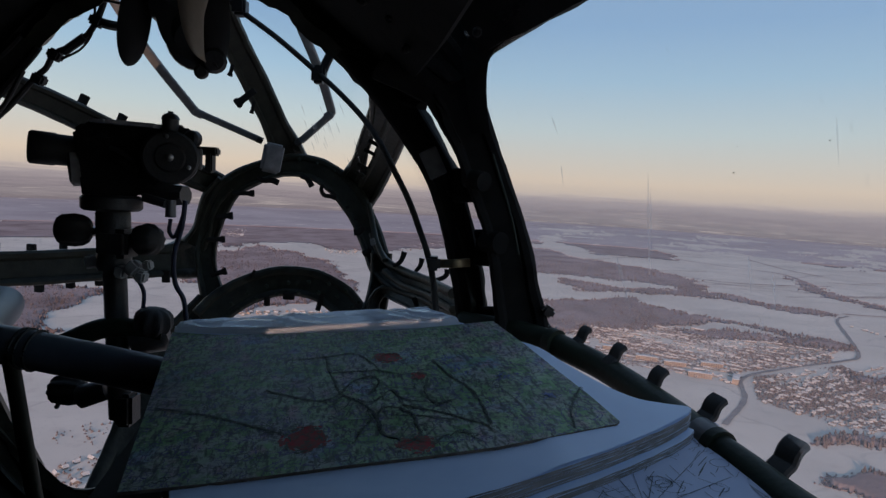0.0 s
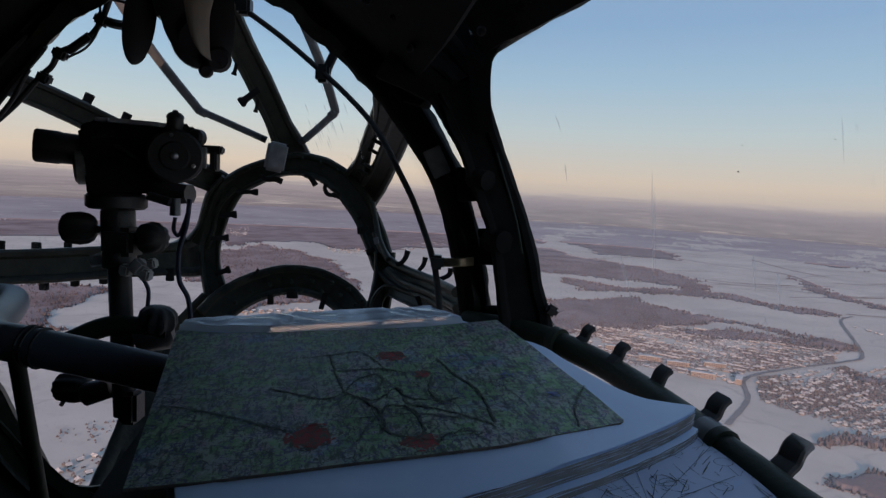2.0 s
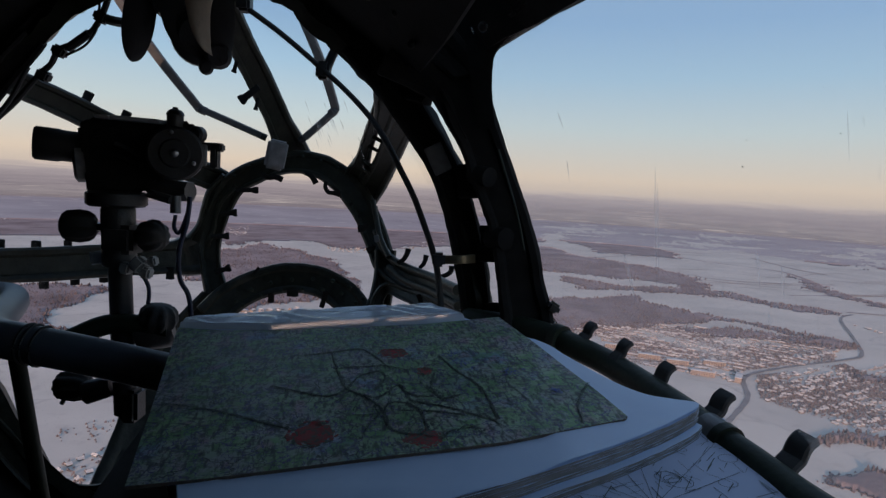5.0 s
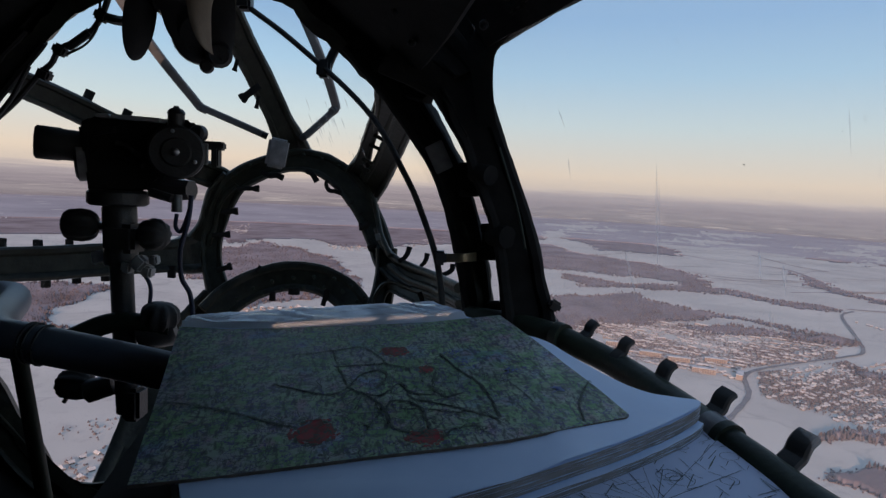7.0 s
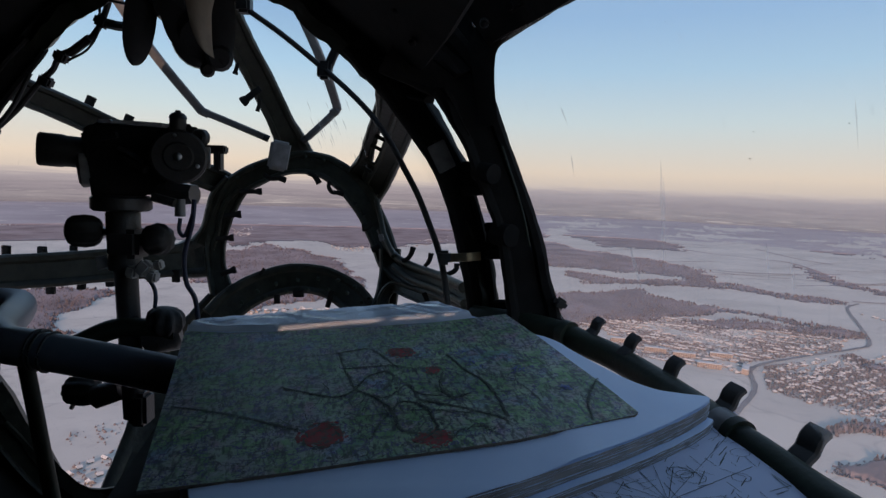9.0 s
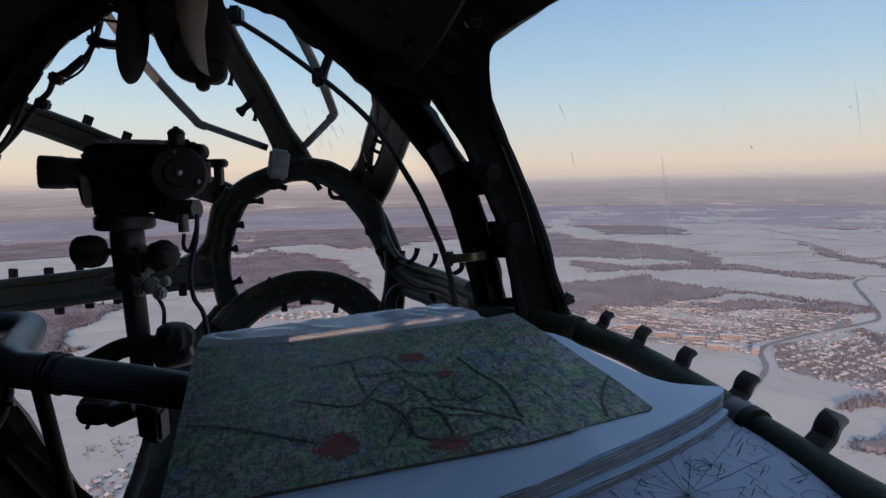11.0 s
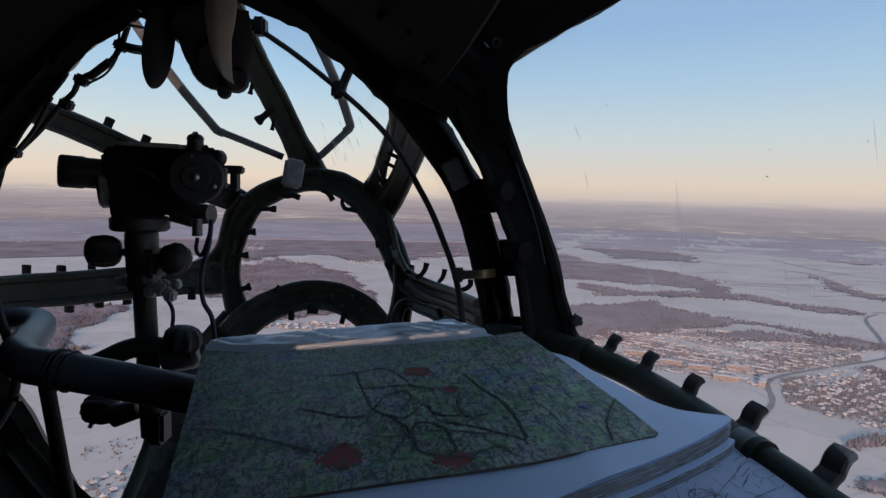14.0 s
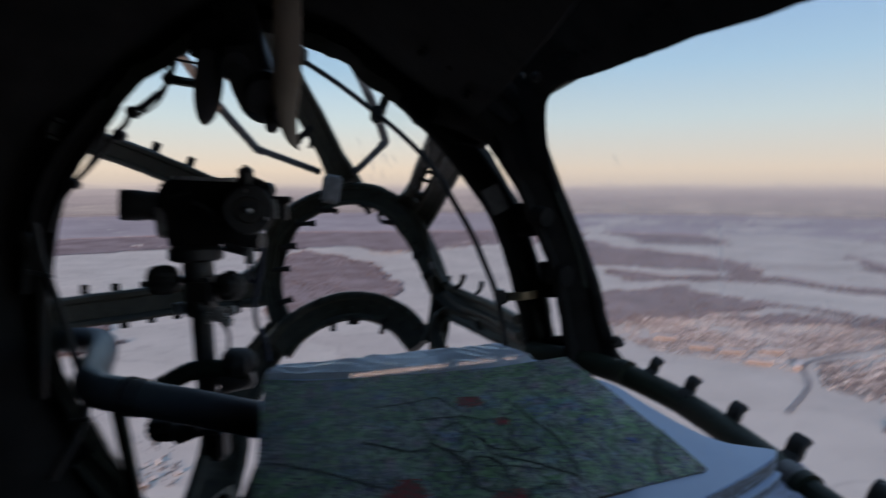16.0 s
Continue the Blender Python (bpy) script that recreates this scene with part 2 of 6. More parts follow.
def sweep(points, section, out=None, samples=8, closed=False, bm=None, taper=None):
    """Sweeps a section of (across, outwards) pairs along a spline. out: the outward way, or None for away from the nose's middle."""
    bm = bm or bmesh.new()
    path = spline(points, samples, closed)
    n, rings = len(path), []
    for i, q in enumerate(path):
        nxt = path[(i + 1) % n] if (closed or i + 1 < n) else q
        prv = path[i - 1] if (closed or i) else q
        tan = (nxt - prv).normalized()
        o = Vector(out) if out is not None else (q - Vector((-0.47, 0.55, -0.1)))
        side = tan.cross(o).normalized()
        o = side.cross(tan).normalized()
        s = 1.0 if taper is None else taper[0] + (taper[1] - taper[0]) * i / max(n - 1, 1)
        rings.append([bm.verts.new(q + side * (u * s) + o * (v * s)) for u, v in section])
    skin_rings(bm, rings, closed)
    return bm


def rect(w, d, c=0.25):
    """A chamfered section, w across and d deep, reaching outwards from the path."""
    c = c * min(w, d)
    return [(-w / 2 + c, 0), (w / 2 - c, 0), (w / 2, c), (w / 2, d - c), (w / 2 - c, d), (-w / 2 + c, d), (-w / 2, d - c), (-w / 2, c)]


def disc(r, n=10):
    return [(r * math.cos(2 * math.pi * k / n), r * math.sin(2 * math.pi * k / n)) for k in range(n)]


def tube(points, r, n=10, samples=8, closed=False, bm=None, taper=None):
    return sweep(points, disc(r, n), (0.13, 0.2, 0.97), samples, closed, bm, taper)


def lathe(profile, place, axis, n=24, bm=None, bumps=0, depth=0.0):
    """Turns a profile of (along, radius) pairs about an axis. bumps: finger grips round it."""
    bm = bm or bmesh.new()
    q = Vector(axis).normalized().to_track_quat("Z", "Y").to_matrix()
    rings = []
    for h, r in profile:
        ring = []
        for k in range(n):
            t = 2 * math.pi * k / n
            rr = r * (1 + depth * math.cos(bumps * t)) if bumps else r
            ring.append(bm.verts.new(Vector(place) + q @ Vector((rr * math.cos(t), rr * math.sin(t), h))))
        rings.append(ring)
    skin_rings(bm, rings)
    return bm


def block(size, m, bevel=0.1, bm=None):
    """A box with bevelled edges at the pose m."""
    bm = bm or bmesh.new()
    b2 = bmesh.new()
    bmesh.ops.create_cube(b2, size=1.0)
    bmesh.ops.scale(b2, vec=size, verts=b2.verts)
    bmesh.ops.bevel(b2, geom=b2.edges[:], offset=bevel * min(size), segments=2, affect="EDGES")
    bmesh.ops.transform(b2, matrix=m, verts=b2.verts)
    tmp = bpy.data.meshes.new("tmp")
    b2.to_mesh(tmp)
    b2.free()
    bm.from_mesh(tmp)
    bpy.data.meshes.remove(tmp)
    return bm


def lumpy(bm, amount, scale=14.0):
    """Padding, sealant and dents: pushes the surface about a little."""
    for v in bm.verts:
        v.co += noise.noise_vector(v.co * scale) * amount + noise.noise_vector(v.co * scale * 3.7) * amount * 0.4
    return bm


# ---- the landscape below ----
H = 200.0          # height of flight above the ground
rng = np.random.default_rng(4)


def inside(poly, x, y):
    """Which of the places (arrays) lie in a polygon."""
    hit = np.zeros(x.shape, bool)
    n = len(poly)
    for i in range(n):
        (x0, y0), (x1, y1) = poly[i], poly[(i + 1) % n]
        if y0 != y1:
            hit ^= ((y0 > y) != (y1 > y)) & (x < (x1 - x0) * (y - y0) / (y1 - y0) + x0)
    return hit


# woods, as outlines on the ground
WOODS = []
WOODS.append([(313, 2305), (423, 2232), (430, 2000), (507, 1921), (594, 1841), (642, 1680), (684, 1585), (670, 1456), (637, 1362), (552, 1365), (558, 1434), (478, 1469), (380, 1481), (317, 1528), (227, 1523)])
WOODS.append([(275, 1422), (302, 1451), (360, 1399), (447, 1370), (536, 1376), (637, 1362), (598, 1262), (512, 1263), (425, 1300), (341, 1272), (286, 1307)])
WOODS.append([(619, 3056), (801, 3071), (956, 2997), (1010, 2899), (922, 2536), (899, 2256), (853, 2085), (729, 2078), (666, 2138), (563, 2143), (560, 2402), (527, 2594)])
WOODS.append([(1109, 4281), (1396, 4271), (1533, 4083), (1652, 3808), (1444, 3397), (1347, 3777), (1113, 3855)])
WOODS.append([(186, 1148), (237, 1121), (312, 1156), (354, 1207), (385, 1210), (403, 1124), (441, 1080), (500, 1046), (541, 989), (568, 936), (603, 918), (551, 906), (522, 952), (496, 995), (454, 1011), (394, 961), (337, 931), (290, 927), (241, 915), (188, 872), (160, 915)])
WOODS.append([(392, 921), (456, 952), (506, 921), (542, 890), (598, 909), (634, 896), (603, 844), (549, 846), (505, 855), (444, 868), (400, 886)])
WOODS.append([(634, 1345), (686, 1290), (701, 1247), (769, 1199), (804, 1147), (776, 1109), (722, 1141), (656, 1185), (598, 1249)])
WOODS.append([(2429, 5155), (2929, 4988), (3083, 4506), (2156, 3140), (1900, 3118), (1979, 3474), (1994, 4056)])
WOODS.append([(1064, 1787), (1002, 1481), (979, 1228), (940, 1178), (919, 1376), (1010, 1708)])
WOODS.append([(-1376, 1648), (-1371, 1768), (-1293, 2062), (-1022, 2269), (-703, 1796), (-621, 1715), (-643, 1963), (-498, 2036), (-329, 1776), (-160, 1833), (-69, 2319), (410, 2492), (636, 3912), (-907, 4828), (-2516, 5240), (-3872, 4653)])
WOODS.append([(-579, 1444), (-581, 1607), (-613, 1873), (-472, 1666), (-354, 1580), (-284, 1462), (-325, 1310), (-353, 1172), (-430, 1074), (-512, 1114)])
WOODS.append([(-718, 867), (-686, 956), (-614, 1010), (-550, 919), (-549, 809), (-543, 755), (-569, 686)])
WOODS.append([(533, 722), (606, 747), (556, 683), (518, 687)])
WOODS.append([(262, 421), (295, 436), (318, 431), (342, 429), (362, 421), (338, 381), (302, 374), (282, 396)])
WOODS.append([(341, 501), (367, 512), (390, 507), (416, 501), (405, 475), (380, 481), (354, 484)])
WOODS.append([(-748, 963), (-692, 1007), (-630, 1004), (-565, 914), (-550, 862), (-555, 806), (-530, 758), (-473, 708), (-482, 651), (-537, 639), (-793, 947)])
WOODS.append([(-633, 1549), (-587, 1603), (-578, 1740), (-531, 1731), (-442, 1681), (-362, 1617), (-289, 1506), (-266, 1362), (-277, 1184), (-293, 1044), (-299, 935), (-310, 874), (-368, 934), (-465, 1130)])
WOODS.append([(-362, 1617), (-289, 1506), (-227, 1321), (-180, 1160), (-180, 1045), (-219, 989), (-265, 945), (-305, 897), (-325, 857), (-365, 897), (-391, 1087), (-377, 1336)])
FAR_WOOD = 2900.0  # past this the country is wooded, with a few clearings


def wooded(x, y):
    wx = x + 14 * np.sin(x * 0.021 + y * 0.013) + 9 * np.sin(y * 0.055 + 1.3) + 5 * np.sin(x * 0.11 + y * 0.07)
    wy = y + 16 * np.sin(y * 0.017 - x * 0.011 + 2) + 10 * np.sin(x * 0.047) + 5 * np.sin(x * 0.09 - y * 0.12)
    d = np.hypot(x, y)
    wx, wy = wx + rng.normal(0, 0.0022, x.shape) * d, wy + rng.normal(0, 0.005, x.shape) * d
    hit = np.zeros(x.shape, bool)
    for poly in WOODS:
        hit |= inside(poly, wx, wy)
    d = np.hypot(x, y)
    az, dip = np.degrees(np.arctan2(x, y)), np.degrees(np.arctan2(H, d))
    q = (np.sin(az * 0.55 + 1.1 * np.sin(dip * 2.3)) + np.sin(dip * 9.0 + 1.7 * np.sin(az * 0.23 + 1)) + 0.9 * np.sin(dip * 17 + 2.2 * np.sin(az * 0.41) + az * 0.2)
         + 0.6 * np.sin(az * 1.9 + dip * 5) + 0.4 * np.sin(az * 4.3 - dip * 11) + rng.normal(0, 0.22, x.shape))
    near = np.where(az < 6, 2040.0, FAR_WOOD)
    far = (d > near + 260 * np.sin(x * 0.0031) * (near / FAR_WOOD) ** 4 + 120 * np.sin(x * 0.011) * (near / FAR_WOOD) ** 3) & (q < np.where(az < 6, 2.15, 0.75))
    return hit | far | (d > 4500 + 90 * np.sin(az * 0.7))


NA = 820            # spokes of the sheet ahead


def ground_sheet():
    """One sheet to the horizon, finer where it is near."""
    az = np.radians(np.concatenate([np.linspace(-52, 52, NA), np.linspace(54, 306, 64)]))
    dist = H / np.tan(np.radians(np.concatenate([np.linspace(85, 46, 20), np.linspace(45, 2.35, 470)])))
    n, m = len(az), len(dist)
    A, D = np.meshgrid(az, dist, indexing="ij")
    X, Y = D * np.sin(A), D * np.cos(A)
    Z = -H + 0.6 * np.sin(X * 0.02) * np.sin(Y * 0.017)
    verts = [(0.0, 0.0, -H)] + np.stack([X, Y, Z], -1).reshape(-1, 3).tolist()
    faces = [(0, 1 + ((i + 1) % n) * m, 1 + i * m) for i in range(n)]
    for i in range(n):
        j = (i + 1) % n
        faces += [(1 + i * m + k, 1 + j * m + k, 1 + j * m + k + 1, 1 + i * m + k + 1) for k in range(m - 1)]
    me = bpy.data.meshes.new("ground")
    me.from_pydata(verts, [], faces)
    me.materials.append(SNOW)
    me.shade_smooth()
    tagged(new("ground", me), "snow-covered plain with frozen lakes at dusk", "ground", kind="structure")
    # woods: a rough canopy over the wooded cells
    wood = wooded(X[:NA], Y[:NA])
    for w, name, mat, label in ((wood & (D[:NA] < 2700), "forest", FOREST, "bare mauve-brown winter woods among snowfields"), (wood & (D[:NA] >= 2700), "far_forest", HAZED, "pale woods far off, distance haze put into their colour")):
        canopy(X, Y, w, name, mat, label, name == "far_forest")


def D_all(X, Y):
    return np.hypot(X[:NA], Y[:NA])


def canopy(X, Y, w, name, mat, label, flat=False):
    """A ragged canopy over the wooded cells; far off only a low even one."""
    m = w.shape[1]
    full = w.copy()
    for sh in ((1, 0), (-1, 0), (0, 1), (0, -1)):
        full &= np.roll(w, sh, (0, 1))
    tall = 4.2 + 0.9 * rng.random(w.shape) + 1.2 * np.sin(X[:NA] * 0.03) * np.sin(Y[:NA] * 0.02) + 0.6 * np.sin(X[:NA] * 0.11 + 2 * np.sin(Y[:NA] * 0.05))
    tall *= 0.75 * np.clip((1300 / D_all(X, Y)) ** 1.5, 0.14, 1.0)
    deep = full.copy()
    for sh in ((1, 0), (-1, 0), (0, 1), (0, -1)):
        deep &= np.roll(full, sh, (0, 1))
    top = -H + np.where(deep, tall, np.where(full, 0.65 * tall, np.minimum(tall, 0.3 + 0.7 * rng.random(w.shape))))
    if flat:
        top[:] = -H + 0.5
    vid, verts, faces = {}, [], []

    def vert(i, k, up):
        key = (i, k, up)
        if key not in vid:
            vid[key] = len(verts)
            verts.append((X[i, k], Y[i, k], top[i, k] if up else -H))
        return vid[key]
    for i in range(NA - 1):
        for k in np.nonzero(w[i, :-1])[0]:
            quad = [(i, k), (i + 1, k), (i + 1, k + 1), (i, k + 1)]
            faces.append([vert(a, b, True) for a, b in quad])
            for (a, b), (ni, nk) in (((0, 3), (i - 1, k)), ((1, 2), (i + 1, k)), ((0, 1), (i, k - 1)), ((2, 3), (i, k + 1))):
                if not flat and not (0 <= ni < NA - 1 and 0 <= nk < m - 1 and w[ni, nk]):
                    faces.append([vert(*quad[a], True), vert(*quad[b], True), vert(*quad[b], False), vert(*quad[a], False)])
    me = bpy.data.meshes.new(name)
    me.from_pydata(verts, [], faces)
    me.materials.append(mat)
    me.shade_smooth()
    tagged(new(name, me), label, "forest", kind="stuff")


ground_sheet()


def backdrop():
    """A glowing backdrop: the far country under the horizon, with haze painted into its colours."""
    m = bpy.data.materials.new("far_haze_glow")
    m.use_nodes = True
    n, l = m.node_tree.nodes, m.node_tree.links
    n.remove(n["Principled BSDF"])
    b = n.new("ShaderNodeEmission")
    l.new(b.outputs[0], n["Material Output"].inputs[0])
    tc, mp, ns, rp = n.new("ShaderNodeTexCoord"), n.new("ShaderNodeMapping"), n.new("ShaderNodeTexNoise"), n.new("ShaderNodeValToRGB")
    sx, ad = n.new("ShaderNodeSeparateXYZ"), n.new("ShaderNodeMath")
    ad.operation = "MULTIPLY_ADD"
    ad.inputs[1].default_value = 0.28
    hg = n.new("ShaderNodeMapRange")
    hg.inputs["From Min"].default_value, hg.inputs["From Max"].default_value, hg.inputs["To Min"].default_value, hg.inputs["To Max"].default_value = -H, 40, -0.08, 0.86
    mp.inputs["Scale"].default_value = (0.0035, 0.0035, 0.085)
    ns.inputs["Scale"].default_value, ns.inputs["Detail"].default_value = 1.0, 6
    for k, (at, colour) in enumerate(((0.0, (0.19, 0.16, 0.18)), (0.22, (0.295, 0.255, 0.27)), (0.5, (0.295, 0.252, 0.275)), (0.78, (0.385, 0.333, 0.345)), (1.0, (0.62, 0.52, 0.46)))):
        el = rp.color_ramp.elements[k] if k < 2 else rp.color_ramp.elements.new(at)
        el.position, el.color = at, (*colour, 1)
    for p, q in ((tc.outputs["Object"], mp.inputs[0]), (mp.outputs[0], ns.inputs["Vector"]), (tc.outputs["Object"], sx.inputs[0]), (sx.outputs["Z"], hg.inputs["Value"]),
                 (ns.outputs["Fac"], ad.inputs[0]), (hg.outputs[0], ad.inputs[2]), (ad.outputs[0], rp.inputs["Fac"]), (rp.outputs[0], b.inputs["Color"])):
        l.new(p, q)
    # painted haze: the streaks lose contrast towards the horizon
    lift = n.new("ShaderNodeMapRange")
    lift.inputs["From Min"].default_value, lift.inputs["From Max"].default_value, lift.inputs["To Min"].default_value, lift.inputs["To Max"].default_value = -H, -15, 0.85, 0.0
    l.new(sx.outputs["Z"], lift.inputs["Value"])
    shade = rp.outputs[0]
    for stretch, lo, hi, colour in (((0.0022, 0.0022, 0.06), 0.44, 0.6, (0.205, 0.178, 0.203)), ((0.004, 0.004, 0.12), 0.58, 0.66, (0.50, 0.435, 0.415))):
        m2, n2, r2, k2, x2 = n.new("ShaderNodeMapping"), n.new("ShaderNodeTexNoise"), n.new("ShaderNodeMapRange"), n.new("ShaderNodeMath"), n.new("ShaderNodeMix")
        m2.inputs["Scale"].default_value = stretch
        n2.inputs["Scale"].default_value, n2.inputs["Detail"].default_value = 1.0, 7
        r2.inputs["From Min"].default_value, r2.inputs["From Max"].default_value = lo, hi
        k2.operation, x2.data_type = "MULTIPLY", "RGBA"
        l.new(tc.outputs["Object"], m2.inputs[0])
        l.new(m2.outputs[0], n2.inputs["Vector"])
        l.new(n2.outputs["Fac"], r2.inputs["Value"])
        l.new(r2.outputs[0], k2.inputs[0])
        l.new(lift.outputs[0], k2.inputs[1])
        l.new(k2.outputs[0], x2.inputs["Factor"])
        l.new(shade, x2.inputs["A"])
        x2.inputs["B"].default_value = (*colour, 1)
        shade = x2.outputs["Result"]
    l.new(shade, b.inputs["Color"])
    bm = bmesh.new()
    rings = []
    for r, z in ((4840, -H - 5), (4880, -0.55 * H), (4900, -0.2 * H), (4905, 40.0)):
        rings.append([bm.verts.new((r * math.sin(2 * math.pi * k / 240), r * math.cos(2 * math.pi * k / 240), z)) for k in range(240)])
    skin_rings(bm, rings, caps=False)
    tagged(part("backdrop", bm, m), "glowing backdrop of far mauve country with painted haze", "backdrop", kind="structure")


backdrop()


def ribbon(name, points, w, mat, label, category, lift=0.6):
    """A road or ditch laid on the ground."""
    path = spline([(x, y, -H + lift) for x, y in points], 10)
    bm = bmesh.new()
    prev = None
    for i, q in enumerate(path):
        tan = (path[min(i + 1, len(path) - 1)] - path[max(i - 1, 0)]).normalized()
        s = Vector((tan.y, -tan.x, 0)) * w / 2
        s *= 1 + 0.15 * math.sin(i * 1.7)
        pair = [bm.verts.new(q - s), bm.verts.new(q + s)]
        if prev:
            bm.faces.new((prev[0], prev[1], pair[1], pair[0]))
        prev = pair
    return tagged(part(name, bm, mat), label, category, kind="structure")


ribbon("road", [(270, 523), (327, 598), (365, 676), (449, 730), (557, 784), (605, 821), (673, 941), (753, 1088), (813, 1144)], 5.5, ROAD, "trodden country road past the village", "road")
ribbon("road", [(365, 676), (355, 701), (321, 717), (244, 722), (191, 742)], 4, ROAD, "narrow road through the town", "road")
ribbon("ditch", [(700, 1623), (780, 1560), (936, 1567), (1078, 1598)], 9, FOREST, "dark line of scrub along a field edge", "hedge")
ribbon("ditch", [(871, 2184), (934, 2039), (1037, 1933), (1083, 1819), (1015, 1548)], 10, FOREST, "dark line of scrub along a field edge", "hedge")
ribbon("ditch", [(1214, 2313), (1186, 1996), (1215, 1845)], 10, FOREST, "dark line of scrub along a field edge", "hedge")
ribbon("ditch", [(817, 1167), (889, 1159), (976, 1166)], 7, FOREST, "dark line of scrub along a field edge", "hedge")


for k in range(26):
    az, d0 = radians(rng.uniform(10, 40)), H / math.tan(radians(rng.uniform(2.9, 7.0)))
    x, y, turn, run = d0 * math.sin(az), d0 * math.cos(az), radians(rng.uniform(-25, 40)), rng.uniform(60, 320)
    ribbon("ditch", [(x + f * run * math.cos(turn) + rng.uniform(-12, 12), y + f * run * math.sin(turn) + rng.uniform(-12, 12)) for f in (-1, -0.4, 0.2, 1)], rng.uniform(2.5, 6), FOREST, "dark line of scrub along a field edge", "hedge")


def make_house(label, wall_mat, size, group):
    """A small house: walls, a pitched snowy roof with eaves, a chimney and windows."""
    w, d, h, r = size
    th = root("house", (0, 0, -H), label, "house", group)
    part("wall", block((w, d, h), pose(0, 0, -H + h / 2), 0.01), wall_mat, th, smooth=False)
    bm = bmesh.new()
    o = 0.35
    for s in (-1, 1):
        v = [(s * (w / 2 + o), -d / 2 - o, h - 0.3), (s * (w / 2 + o), d / 2 + o, h - 0.3), (0, d / 2 + o, h + r), (0, -d / 2 - o, h + r)]
        low = [bm.verts.new((x, y, z - H)) for x, y, z in v]
        up = [bm.verts.new((x, y, z - H + 0.25)) for x, y, z in v]
        skin_rings(bm, [low, up])
    for s in (-1, 1):
        vs = [bm.verts.new((x, s * d / 2, z - H)) for x, z in ((-w / 2, h), (w / 2, h), (0, h + r))]
        bm.faces.new(vs)
    roof = part("roof", bm, ROOFSNOW, th, "snow-covered pitched roof", smooth=False)
    part("chimney", block((0.4, 0.4, 0.9), pose(w * 0.2, d * 0.2, -H + h + r * 0.9), 0.05), BRICK, roof, smooth=False)
    for y in (-d * 0.25, d * 0.25):
        for s in (-1, 1):
            part("window", block((0.1, 0.6, 0.55), pose(s * (w / 2 + 0.02), y, -H + h * 0.55), 0.05), PANEWIN, th, smooth=False)
    return th


def village():
    kinds = [make_house("timber village house with a snowy pitched roof", TIMBER, (2.9, 3.7, 1.5, 1.1), "village houses"),
             make_house("pale brick village house with a snowy roof", BRICK, (3.5, 3.2, 1.7, 1.0), "village houses"),
             make_house("long low timber house with a snowy roof", TIMBER, (2.6, 5.2, 1.4, 0.9), "village houses")]
    streets = []
    streets += [((370, 657), (473, 722), 11), ((354, 620), (513, 718), 18), ((342, 592), (506, 689), 18)]
    streets += [((364, 584), (483, 641), 16), ((363, 564), (474, 608), 16), ((374, 537), (465, 565), 12)]
    streets += [((457, 697), (393, 609), 7), ((522, 732), (451, 636), 7), ((397, 727), (579, 827), 15)]
    streets += [((335, 686), (342, 646), 6), ((300, 823), (368, 726), 15), ((285, 853), (401, 780), 20)]
    streets += [((347, 884), (434, 815), 18), ((405, 898), (483, 817), 14), ((284, 906), (377, 874), 16)]
    streets += [((745, 1031), (751, 959), 8), ((-807, 2072), (-745, 2175), 10), ((-336, 1723), (-251, 1720), 8)]
    streets += [((-254, 366), (-232, 399), 4), ((-233, 354), (-216, 375), 3), ((406, 522), (453, 516), 8)]
    streets += [((231, 840), (312, 790), 16), ((243, 796), (326, 749), 14), ((239, 907), (297, 891), 10), ((344, 833), (411, 755), 16), ((456, 769), (560, 812), 12)]
    streets += [((1664, 2816), (1782, 2588), 10), ((1593, 3232), (1774, 3108), 8)]
    first = set()
    for (x0, y0), (x1, y1), n in streets:
        turn = math.degrees(math.atan2(y1 - y0, x1 - x0))
        for k in range(n):
            t = (k + rng.uniform(0.2, 0.8)) / n
            off = rng.uniform(-5, 5)
            x, y = x0 + (x1 - x0) * t + off, y0 + (y1 - y0) * t + rng.uniform(-6, 6)
            i = int(rng.integers(3))
            m = pose(x, y, -H - 0.2, 0, 0, turn + rng.choice([0, 90]) + rng.uniform(-8, 8))
            if i not in first:
                first.add(i)
                kinds[i].matrix_world = m
            else:
                copy_thing(kinds[i], m)


village()


